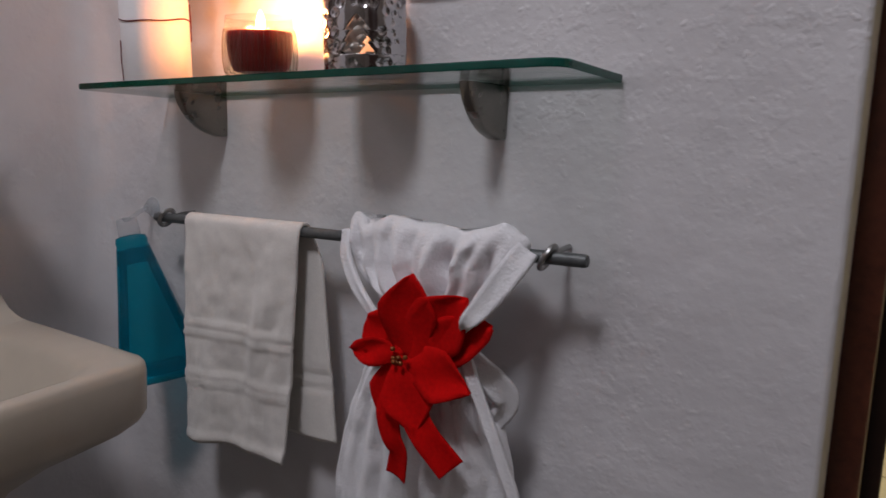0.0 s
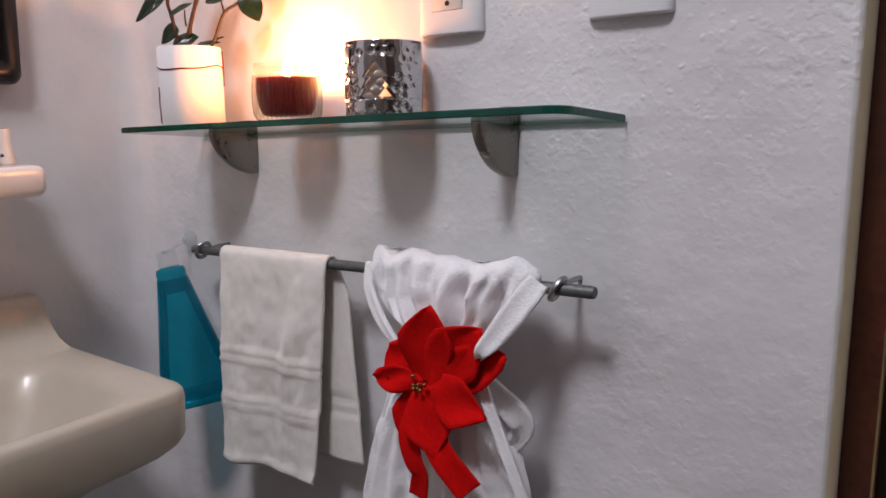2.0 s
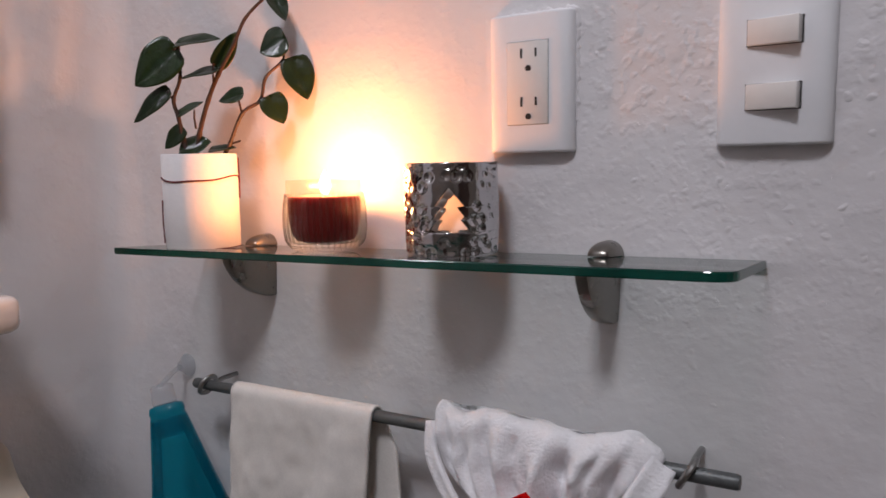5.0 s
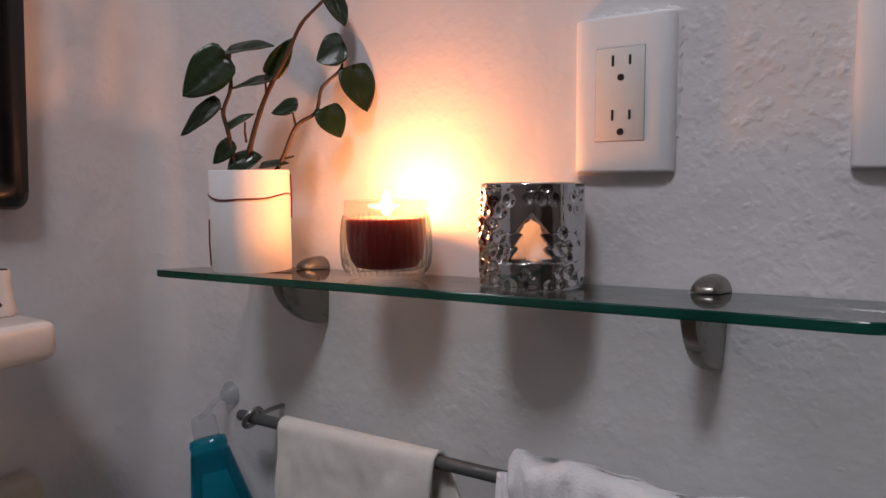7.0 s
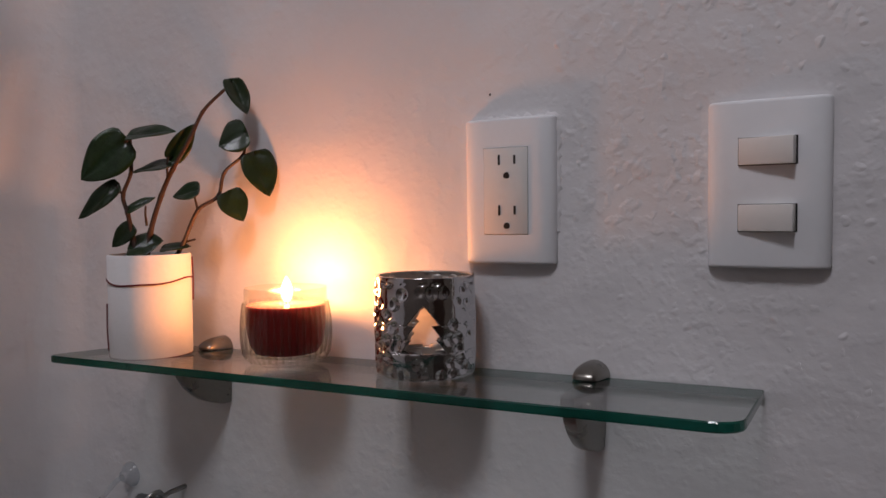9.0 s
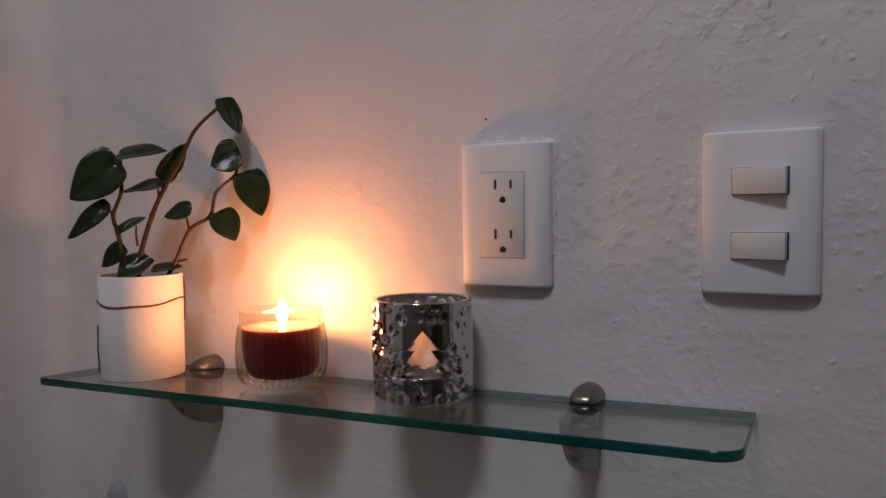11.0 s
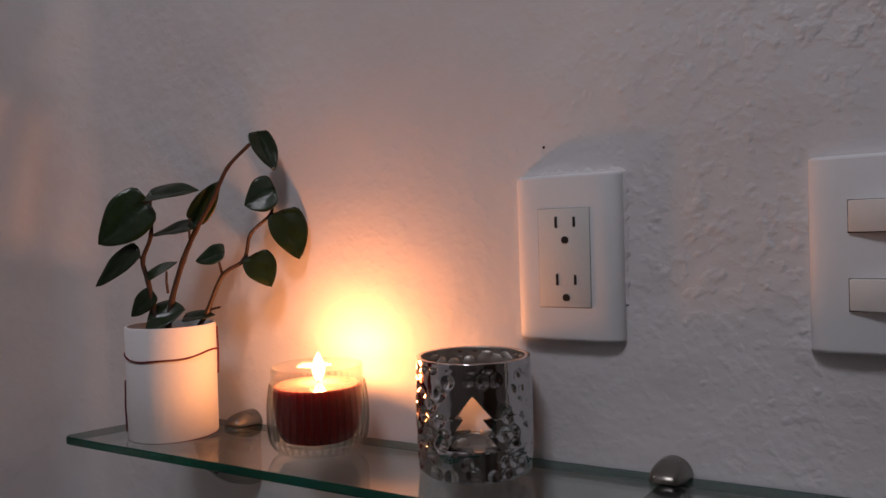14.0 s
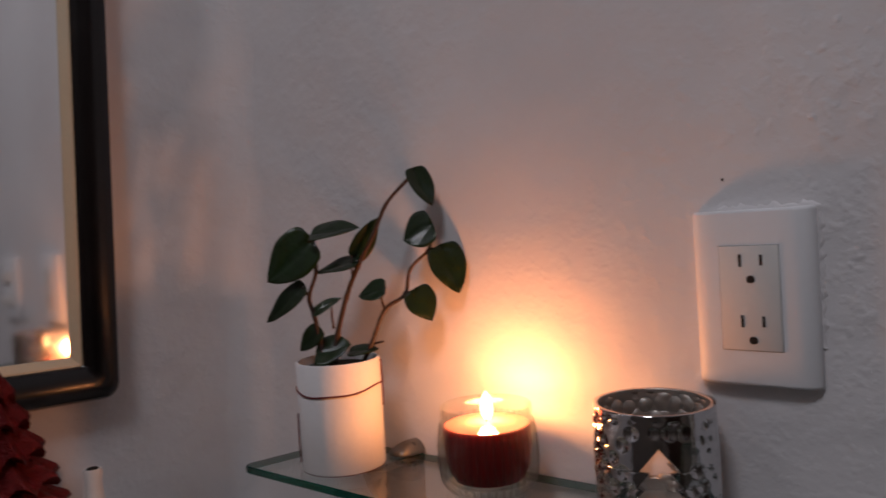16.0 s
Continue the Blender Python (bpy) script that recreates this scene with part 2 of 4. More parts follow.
SHELF_GLASS = clear_material("shelf_glass", (0.955, 0.98, 0.97), 0.012, ior=1.45)
GLASS_EDGE = clear_material("green_glass_edge", (0.03, 0.20, 0.15), 0.14, 0.55, (0.006, 0.10, 0.075))
BLUE = clear_material("teal_bottle_plastic", (0.10, 0.62, 0.72), 0.10, 0.22, (0.0, 0.40, 0.54))
MILKY = clear_material("clear_plastic", (0.93, 0.94, 0.95), 0.12, 0.22, (0.85, 0.86, 0.88), ior=1.25)
FLAME_GLOW = flame_material()
LAMP_GLOW = glow_material("lamp_glow", (0.93, 0.95, 1.0), 4.0)


def leaf_material():
    m = material("green_leaf", (0.015, 0.040, 0.011), 0.32, vary=0.6, scale=60, bump=0.0009, bump_scale=130, coat=0.12, random_vary=0.25)
    b = m.node_tree.nodes["Principled BSDF"]
    nt = m.node_tree
    tr = nt.nodes.new("ShaderNodeBsdfTranslucent")
    tr.inputs[0].default_value = (0.09, 0.10, 0.012, 1)
    mx = nt.nodes.new("ShaderNodeMixShader")
    mx.inputs[0].default_value = 0.18
    nt.links.new(b.outputs[0], mx.inputs[1])
    nt.links.new(tr.outputs[0], mx.inputs[2])
    nt.links.new(mx.outputs[0], nt.nodes["Material Output"].inputs[0])
    return m


LEAF = leaf_material()


# ---- building blocks ----
def thing(name, at, label, category, group="", kind=""):
    """An Empty at the base of a thing, which parents its parts."""
    ob = new(name)
    ob.empty_display_size = 0.02
    ob.location = at
    return tagged(ob, label, category, group, kind)


def mesh_object(name, bm, mats, smooth=False):
    bmesh.ops.recalc_face_normals(bm, faces=bm.faces)
    me = bpy.data.meshes.new(name)
    bm.to_mesh(me)
    bm.free()
    for m in mats if isinstance(mats, (list, tuple)) else [mats]:
        me.materials.append(m)
    if smooth:
        for p in me.polygons:
            p.use_smooth = True
        if smooth != "all":
            me.set_sharp_from_angle(angle=radians(40))
    return new(name, me)


def part(name, bm, mats, parent, label="", smooth=True):
    """One mesh under a thing or a part; bm is in world metres."""
    ob = mesh_object(name, bm, mats, smooth)
    base = parent.location if parent.type == "EMPTY" else Vector()
    ob.parent = parent
    ob.matrix_parent_inverse = Matrix.Translation(-base)
    if label:
        ob["label"] = label
    return ob


def box(x0, x1, y0, y1, z0, z1, bevel=0.0, segments=2, bm=None):
    bm = bm or bmesh.new()
    made = bmesh.ops.create_cube(bm, size=1)["verts"]
    for v in made:
        v.co = ((x0 + x1) / 2 + v.co.x * (x1 - x0), (y0 + y1) / 2 + v.co.y * (y1 - y0), (z0 + z1) / 2 + v.co.z * (z1 - z0))
    if bevel:
        edges = list({e for v in made for e in v.link_edges})
        bmesh.ops.bevel(bm, geom=edges, offset=bevel, segments=segments, affect="EDGES", profile=0.5)
    return bm


def loft(rings, closed=True, caps=(True, True), bm=None):
    """Quads between rings of equally many points."""
    bm = bm or bmesh.new()
    rows = [[bm.verts.new(p) for p in r] for r in rings]
    n = len(rows[0])
    for a, b in zip(rows, rows[1:]):
        for i in range(n if closed else n - 1):
            j = (i + 1) % n
            bm.faces.new((a[i], a[j], b[j], b[i]))
    if closed and caps[0]:
        bm.faces.new(rows[0])
    if closed and caps[1]:
        bm.faces.new(list(reversed(rows[-1])))
    return bm


def circle(cx, cy, z, r, n=48, ripple=0.0, waves=0):
    return [(cx + (r + ripple * math.cos(waves * a)) * math.cos(a), cy + (r + ripple * math.cos(waves * a)) * math.sin(a), z)
            for a in (2 * math.pi * i / n for i in range(n))]


def lathe(cx, cy, profile, n=48, caps=(True, True), ripple=0.0, waves=0, bm=None):
    return loft([circle(cx, cy, z, r, n, ripple, waves) for r, z in profile], True, caps, bm)


def tube(points, radii, n=10, bm=None):
    """A round tube along points."""
    pts = [Vector(p) for p in points]
    if not isinstance(radii, (list, tuple)):
        radii = [radii] * len(pts)
    rings = []
    side = None
    for i, p in enumerate(pts):
        way = (pts[min(i + 1, len(pts) - 1)] - pts[max(i - 1, 0)]).normalized()
        if side is None:
            side = way.cross(Vector((0.31, 0.2, 0.93))).normalized()
        side = (side - way * side.dot(way)).normalized()
        up = way.cross(side)
        rings.append([p + radii[i] * (math.cos(a) * side + math.sin(a) * up) for a in (2 * math.pi * k / n for k in range(n))])
    return loft(rings, True, (True, True), bm)


def smooth_path(points, steps=6):
    """Catmull-Rom through the points."""
    p = [Vector(q) for q in points]
    p = [2 * p[0] - p[1]] + p + [2 * p[-1] - p[-2]]
    out = []
    for i in range(1, len(p) - 2):
        for s in range(steps):
            t = s / steps
            out.append(0.5 * (2 * p[i] + (p[i + 1] - p[i - 1]) * t + (2 * p[i - 1] - 5 * p[i] + 4 * p[i + 1] - p[i + 2]) * t * t
                              + (3 * p[i] - p[i - 1] - 3 * p[i + 1] + p[i + 2]) * t ** 3))
    out.append(p[-2])
    return out


def rounded_rect(x0, x1, y0, y1, z, r, n=6):
    pts = []
    for cx, cy, a0 in ((x1 - r, y1 - r, 0), (x0 + r, y1 - r, 90), (x0 + r, y0 + r, 180), (x1 - r, y0 + r, 270)):
        for i in range(n + 1):
            a = radians(a0 + 90 * i / n)
            pts.append((cx + r * math.cos(a), cy + r * math.sin(a), z))
    return pts


def sheet_grid(f, nu, nv, bm=None):
    """A grid surface f(u, v) with u and v from 0 to 1."""
    return loft([[f(i / nu, j / nv) for i in range(nu + 1)] for j in range(nv + 1)], False, bm=bm)


def structure(name, bm, mats, label, smooth=False, category="wall"):
    return tagged(mesh_object(name, bm, mats, smooth), label, category, "", "structure")


# ---- the room ----
WX, DOOR_L, DOOR_R, DOOR_H, DEPTH = -0.122, 0.810, 1.56, 2.05, 0.16
ROOM_E, ROOM_S, TOP = 1.75, -1.75, 2.80

bm = box(WX - 0.12, DOOR_L, 0, DEPTH, 0, TOP, 0.0)
edge = [e for e in bm.edges if all(abs(v.co.x - DOOR_L) < 1e-6 and abs(v.co.y) < 1e-6 for v in e.verts)]
bmesh.ops.bevel(bm, geom=edge, offset=0.006, segments=4, affect="EDGES", profile=0.5)
box(DOOR_R, 2.9, 0, DEPTH, 0, TOP, bm=bm)
box(DOOR_L, DOOR_R, 0, DEPTH, DOOR_H, TOP, bm=bm)
wall_north = structure("wall_north", bm, PLASTER, "white painted rough plaster wall with shelf and towel rod")
bm = bmesh.new()
bmesh.ops.create_icosphere(bm, subdivisions=2, radius=0.0009, matrix=Matrix.Translation((0.432, -0.0001, 1.354)) @ Matrix.Diagonal((1, 0.35, 1.2, 1)))
hole = mesh_object("nail_hole", bm, SLOT)
hole.parent = wall_north
structure("wall_west", box(WX - 0.12, WX, ROOM_S - 0.12, 0, 0, TOP), PLASTER, "white plaster wall with mirror and washbasin")
CR = 0.045
cove = [(WX + CR - CR * math.cos(a), -CR + CR * math.sin(a)) for a in (radians(7.5 * i) for i in range(13))]
bm = loft([[(x, y, z) for x, y in cove] + [(WX - 0.001, 0.001, z)] for z in (0.0, TOP)])
structure("wall_corner", bm, PLASTER, "rounded plaster corner between the two walls", smooth=True)
structure("wall_south", box(WX, ROOM_E, ROOM_S - 0.12, ROOM_S, 0, TOP), DARK_UNSEEN_WALL, "unseen bathroom wall, kept dark to lessen bounced light")
structure("wall_east", box(ROOM_E, ROOM_E + 0.12, ROOM_S - 0.12, 0, 0, TOP), DARK_UNSEEN_WALL, "unseen wall beside the doorway, kept dark to lessen bounced light")
structure("ceiling", box(WX - 0.12, ROOM_E + 0.12, ROOM_S - 0.12, DEPTH - 0.002, TOP, TOP + 0.12), CEILING, "plain white painted ceiling", category="ceiling")
structure("floor", box(WX - 0.12, ROOM_E + 0.12, ROOM_S - 0.12, DEPTH, -0.1, 0.0), BATH_FLOOR, "unseen bathroom floor, kept dark to lessen bounced light", category="floor")
structure("hall_wall_far", box(-1.2, 2.9, 3.06, 3.18, 0, TOP), HALL_PAINT, "cream wall of the brightly lit next room")
structure("hall_wall_left", box(-1.32, -1.2, 0, 3.18, 0, TOP), HALL_PAINT, "cream side wall of the next room")
structure("hall_wall_right", box(2.9, 3.02, 0, 3.18, 0, TOP), HALL_PAINT, "cream side wall of the next room")
structure("hall_wall_near", box(-1.2, WX - 0.12, 0, DEPTH, 0, TOP), HALL_PAINT, "cream wall of the next room beside the bathroom")
structure("hall_ceiling", box(-1.32, 3.02, DEPTH, 3.18, TOP, TOP + 0.12), CEILING, "plain ceiling of the next room", category="ceiling")
hall_floor = structure("hall_floor", box(-1.2, 2.9, DEPTH, 3.06, -0.1, -0.004), GROUT, "cream tiled floor with dark joints", category="floor")
structure("baseboard", box(-1.2, 2.9, 3.045, 3.06, 0.0, 0.19, 0.003), FLOOR_TILE, "cream tile baseboard along the far wall", category="baseboard")

# door added out of view to give the silver holder a dark stripe to mirror
door_2 = thing("door_2", (ROOM_E, -0.85, 0), "unseen dark door, added for its reflection in the silver holder", "door", kind="structure")
part("leaf", box(ROOM_E - 0.035, ROOM_E, -1.25, -0.45, 0.0, 2.03, 0.004), WOOD_DARK, door_2)
part("knob", lathe(ROOM_E - 0.06, -1.17, [(0.012, 1.0), (0.025, 1.01), (0.025, 1.035), (0.012, 1.045)], 16), STEEL, door_2)

# door frame: jamb, stop and head
door_1 = thing("door_1", (DOOR_L, 0.1, 0), "red-brown wooden door frame set into the wall", "door frame", kind="structure")
part("jamb", box(0.796, 0.836, 0.075, 0.122, 0, DOOR_H, 0.004), WOOD, door_1)
# deeper face of the frame, its shade put into a darker wood colour
part("stop", box(0.796, 0.851, 0.123, 0.175, 0, DOOR_H, 0.003), WOOD_DARK, door_1, "inner edge of the frame, shade put into its darker colour")
part("jamb", box(DOOR_R - 0.025, DOOR_R + 0.01, 0.075, 0.122, 0, DOOR_H, 0.004), WOOD, door_1)
part("head", box(0.837, DOOR_R - 0.026, 0.075, 0.122, DOOR_H - 0.04, DOOR_H + 0.01, 0.004), WOOD, door_1)
hinge = part("hinge", box(0.8365, 0.8385, 0.090, 0.112, 0.972, 1.004, 0.001), WOOD_DARK, door_1, "small hinge painted dark brown")
part("hinge_pin", tube([(0.8385, 0.088, 0.970), (0.8385, 0.088, 1.006)], 0.003), GREY_PAINT, hinge)

light = thing("ceiling_light", (0.60, -1.12, TOP), "round white ceiling lamp, switched on", "lamp")
part("housing", lathe(0.60, -1.12, [(0.215, TOP - 0.0005), (0.222, TOP - 0.006), (0.222, TOP - 0.018), (0.214, TOP - 0.024)], 48), PLASTIC, light)
part("diffuser", lathe(0.60, -1.12, [(0.208, TOP - 0.0245), (0.205, TOP - 0.036), (0.17, TOP - 0.050), (0.09, TOP - 0.058), (0.004, TOP - 0.060)], 48), LAMP_GLOW, light, "glowing white diffuser")

# ---- next room: garland on a wall shelf ----
console = thing("wall_shelf", (0.62, 2.95, 0.84), "pale wooden wall shelf in the next room", "shelf")
part("board", box(0.25, 0.795, 2.86, 3.06, 0.865, 0.918, 0.004), SHELF_WOOD, console)
garland = thing("garland", (0.68, 2.87, 0.90), "red beaded garland draped over the wall shelf", "garland")
rnd = random.Random(4)
for k in range(7):
    cx = 0.53 + k * 0.042
    loop = [(cx + 0.024 * math.cos(a), 2.868 + 0.006 * math.sin(3 * a), 0.948 + 0.024 * math.sin(a)) for a in (2 * math.pi * i / 12 for i in range(13))]
    part("loop", tube(loop, 0.008, 6), GARLAND, garland)
spots = [(0.812 + rnd.uniform(-0.006, 0.006), 2.842 + rnd.uniform(-0.004, 0.004), 0.963 - k * 0.0105, rnd.uniform(0.017, 0.022)) for k in range(26)]
spots += [(0.52 + k * 0.022, 2.866, 0.927 + rnd.uniform(-0.003, 0.003), 0.012) for k in range(14)]
for x, y, z, r in spots:
    bm = bmesh.new()
    bmesh.ops.create_icosphere(bm, subdivisions=1, radius=r, matrix=Matrix.Translation((x, y, z)))
    part("bead", bm, GARLAND, garland)
bird = thing("ornament", (0.70, 2.93, 0.918), "small dark ornament standing on the wall shelf", "ornament")
part("body", lathe(0.70, 2.93, [(0.012, 0.918), (0.02, 0.943), (0.022, 0.973), (0.012, 1.008), (0.003, 1.023)], 12), GREY_PAINT, bird)

# ---- glass shelf with its two brackets ----
SX0, SX1, SY0, SY1, THICK = 0.037, 0.634, -0.124, -0.003, 0.0065


def shelf_top(x, y):
    """Height of the glass, which was mounted a little askew: up towards the doorway and up towards its front."""
    return 1.1393 + 0.0225 * (x - 0.63) - 0.068 * y


shelf = thing("glass_shelf", (0.33, -0.06, 1.127), "clear glass shelf with green edges on the plaster wall", "shelf")


def shelf_outline(dz, inset=0.0):
    pts = []
    for cx, cy, a0, r in ((SX1, SY1, 0, 0.001), (SX0, SY1, 90, 0.001), (SX0, SY0, 180, 0.010), (SX1, SY0, 270, 0.017)):
        sx, sy = (1 if cx == SX1 else -1), (1 if cy == SY1 else -1)
        for i in range(7):
            a = radians(a0 + 15 * i)
            x, y = cx - sx * (r + inset) + r * math.cos(a), cy - sy * (r + inset) + r * math.sin(a)
            pts.append((x, y, shelf_top(x, y) + dz))
    return pts


part("glass_panel", loft([shelf_outline(-THICK, 0.0008), shelf_outline(0.0, 0.0008)]), SHELF_GLASS, shelf, "clear glass panel", smooth=False)
part("polished_edge", loft([shelf_outline(-THICK, 0.0006), shelf_outline(0.001 - THICK), shelf_outline(-0.001), shelf_outline(0.0, 0.0006)], True, (False, False)), GLASS_EDGE, shelf, "polished green glass edge", smooth=False)


def half_oval(cx, z, w, p, n=16):
    return [(cx + w * math.copysign(abs(math.cos(a)) ** 0.42, math.cos(a)), -0.0005 - p * max(math.sin(a), 0.0) ** 0.7, z) for a in (math.pi * i / n for i in range(n + 1))]


def bracket(cx):
    z1 = shelf_top(cx, -0.004)
    z0 = z1 - THICK
    top = thing("shelf_bracket", (cx, 0, z0), "satin nickel clamp bracket holding the glass shelf", "bracket", "brackets of the glass shelf")
    rings = []
    for i in range(15):
        s = i / 14
        ring = half_oval(cx, z0 - 0.0005 - 0.047 * s, 0.0092 * (1 - 0.22 * s ** 2.2), 0.064 * math.sqrt(max(1 - s ** 1.6, 0.03)))
        rings.append([(x, y, z - 0.068 * y * (1 - s)) for x, y, z in ring])
    part("lower_clamp", loft(rings), NICKEL, top)
    rings = []
    for i in range(9):
        s = i / 8
        ring = half_oval(cx, z1 + 0.0005 + 0.0118 * s, 0.0118 * math.sqrt(max(1 - s ** 2, 0.02)), 0.029 * math.sqrt(max(1 - s ** 2, 0.02)))
        rings.append([(x, y, z - 0.068 * y) for x, y, z in ring])
    part("upper_cap", loft(rings), NICKEL, top)
    return top


first = bracket(0.517)
copy_thing(first, Matrix.Translation((0.136, 0, shelf_top(0.136, -0.004) - THICK)))

# ---- socket plate and switch plate ----
def arched_plate(cx, cz, w, h, deep):
    """A plate that bows forward across its width and rolls back to the wall at its sides, with softened ends."""
    nx, rows = 40, []
    ends = [(0.0, 0.80), (0.0004, 0.90), (0.0012, 0.97), (0.0024, 1.0)]
    levels = [(-h / 2 + a, k) for a, k in ends] + [(h / 2 - a, k) for a, k in reversed(ends)]
    for z, k in levels:
        row = []
        for i in range(nx + 1):
            u = -math.cos(math.pi * i / nx)
            pull = 0.0016 * (1 - k) / 0.2
            d = deep * k * max(1 - abs(u) ** 6, 0.0) ** 0.42
            row.append((cx + u * (w / 2 - pull), -0.0004 - d, cz + z))
        rows.append(row)
    bm = loft(rows, False)
    for row in (rows[0], rows[-1]):
        loft([row, [(x, -0.0003, z) for x, _, z in row]], False, bm=bm)
    bmesh.ops.remove_doubles(bm, verts=bm.verts, dist=1e-6)
    return bm


socket = thing("wall_socket", (0.450, 0, 1.277), "white double wall socket with arched cover plate", "socket")
part("cover_plate", arched_plate(0.450, 1.277, 0.076, 0.113, 0.0090), PLASTIC, socket)
insert = part("socket_insert", box(0.4305, 0.4675, -0.0101, -0.005, 1.2435, 1.3105, 0.0005), PLASTIC_WARM, socket, "ivory socket insert")
part("gap", box(0.43028, 0.46772, -0.00942, -0.005, 1.24328, 1.31072), SLOT, insert, "fine dark gap round the insert")
for zc in (1.25, 1.289):
    for dx, hh in ((-0.0062, 0.0078), (0.0068, 0.0068)):
        part("slot", box(0.450 + dx - 0.0009, 0.450 + dx + 0.0009, -0.0104, -0.007, zc + 0.0122 - hh / 2, zc + 0.0122 + hh / 2), SLOT, insert)
    ring = [(0.450 + 0.0026 * math.cos(a), 0, zc + 0.0026 * max(math.sin(a), -0.85)) for a in (2 * math.pi * i / 20 for i in range(20))]
    part("earth_hole", loft([[(x, y, z) for x, _, z in ring] for y in (-0.0104, -0.007)]), SLOT, insert)

# ragged plaster left round the socket when it was set in
ragged = random.Random(21)
way = [(0.428 + 0.0025 * i, 1.3330) for i in range(25)] + [(0.4872, 1.3330 - 0.0025 * i) for i in range(36)]
rows = []
for i, (x, z) in enumerate(way):
    dx, dz = (0.0, 1.0) if i < 24 else ((0.7, 0.7) if i == 24 else (1.0, 0.0))
    reach, lift = ragged.uniform(0.0015, 0.0055), ragged.uniform(0.0004, 0.0013)
    rows.append([(x + dx * reach * k, -h, z + dz * reach * k) for k, h in ((0.0, lift), (0.45, lift * ragged.uniform(0.7, 1.1)), (0.8, lift * 0.5), (1.0, -0.0005))])
ridge = mesh_object("filler_ridge", loft(rows, False), PLASTER, "all")
ridge.parent = wall_north

switch = thing("light_switch", (0.635, 0, 1.277), "white double light switch with arched cover plate", "light switch")
part("cover_plate", arched_plate(0.635, 1.277, 0.0755, 0.111, 0.0090), PLASTIC, switch)
for zc in (1.2985, 1.2548):
    bm = bmesh.new()
    x0, x1, z0, z1 = 0.6175, 0.6525, zc - 0.0088, zc + 0.0088
    box(x0, x1, -0.0165, -0.006, z0, z1, bm=bm)
    for v in bm.verts:
        if v.co.y < -0.012:
            v.co.y = -0.0112 if v.co.x < 0.63 else -0.0180
            if v.co.x > 0.63:
                v.co.x -= 0.0018
    bmesh.ops.bevel(bm, geom=list(bm.edges), offset=0.0007, segments=2, affect="EDGES", profile=0.5)
    rocker = part("rocker", bm, PLASTIC_WARM, switch, "ivory rocker pressed in at one end")
    part("gap", box(x0 - 0.0004, x1 + 0.0005, -0.00955, -0.005, z0 - 0.0005, z1 + 0.0004), SLOT, rocker, "fine dark gap round the rocker")

# ---- potted plant ----
PX, PY, PR, PZ0, PZ1 = 0.1155, -0.0705, 0.0362, shelf_top(0.1155, -0.0705) + 0.0008, 1.2265
pot = thing("flower_pot", (PX, PY, PZ0), "white paper-wrapped pot tied with dark red string", "plant pot")
part("pot_wall", lathe(PX, PY, [(PR - 0.0005, PZ0), (PR, PZ0 + 0.001), (PR + 0.0003, PZ1 - 0.001), (PR - 0.0005, PZ1), (PR - 0.0018, PZ1), (PR - 0.0018, PZ1 - 0.012)], 64, (True, False)), PAPER, pot)
part("soil", lathe(PX, PY, [(PR - 0.0017, PZ1 - 0.010), (PR - 0.006, PZ1 - 0.0065), (0.012, PZ1 - 0.005), (0.002, PZ1 - 0.0045)], 32, (False, True)), SOIL, pot)
part("string", tube([(PX + (PR + 0.0006) * math.cos(a), PY + (PR + 0.0006) * math.sin(a), PZ1 - 0.0245 + 0.0022 * math.sin(a * 2 + 0.6) + 0.0007 * math.sin(a * 5))
                     for a in (2 * math.pi * i / 60 for i in range(61))], 0.0008, 6), STRING, pot)
for ca, sa, z0, z1 in ((0.64, 0.77, PZ1 - 0.004, PZ1 - 0.045), (-0.66, -0.75, PZ1 - 0.045, PZ1 - 0.088)):
    x, y = PX + (PR + 0.0010) * ca, PY + (PR + 0.0010) * sa
    part("string_end", tube([(x, y, z0), (x + 0.0006 * ca, y + 0.0006 * sa, (z0 + z1) / 2), (x, y, z1)], 0.0007, 6), STRING, pot)
part("base_rim", lathe(PX, PY, [(PR + 0.0002, PZ0 + 0.0001), (PR + 0.0004, PZ0 + 0.0010)], 64, (False, False)), STRING, pot, "dark line at the foot of the pot")

plant = thing("house_plant", (PX, PY, PZ1 - 0.006), "green leafy house plant with brown stems in the pot", "plant")
STEMS = [
    ([(0.103, -0.072, 1.218), (0.097, -0.073, 1.240), (0.093, -0.075, 1.264), (0.090, -0.077, 1.281), (0.097, -0.073, 1.303), (0.097, -0.073, 1.333)], 0.0026, 0.0015),
    ([(0.108, -0.068, 1.218), (0.111, -0.065, 1.246), (0.120, -0.059, 1.280), (0.130, -0.053, 1.305), (0.144, -0.045, 1.332), (0.155, -0.038, 1.358), (0.171, -0.029, 1.376), (0.179, -0.025, 1.383)], 0.0028, 0.0013),
    ([(0.128, -0.055, 1.218), (0.136, -0.049, 1.235), (0.149, -0.042, 1.266), (0.165, -0.032, 1.279), (0.171, -0.029, 1.301), (0.186, -0.020, 1.317), (0.187, -0.019, 1.328)], 0.0022, 0.0012),
]
for pts, r0, r1 in STEMS:
    path = smooth_path(pts, 6)
    n = len(path)
    part("stem", tube(path, [(r0 + (r1 - r0) * i / n) * (1 + 0.16 * (i % 6 == 0)) for i in range(n)], 8), STEM, plant)
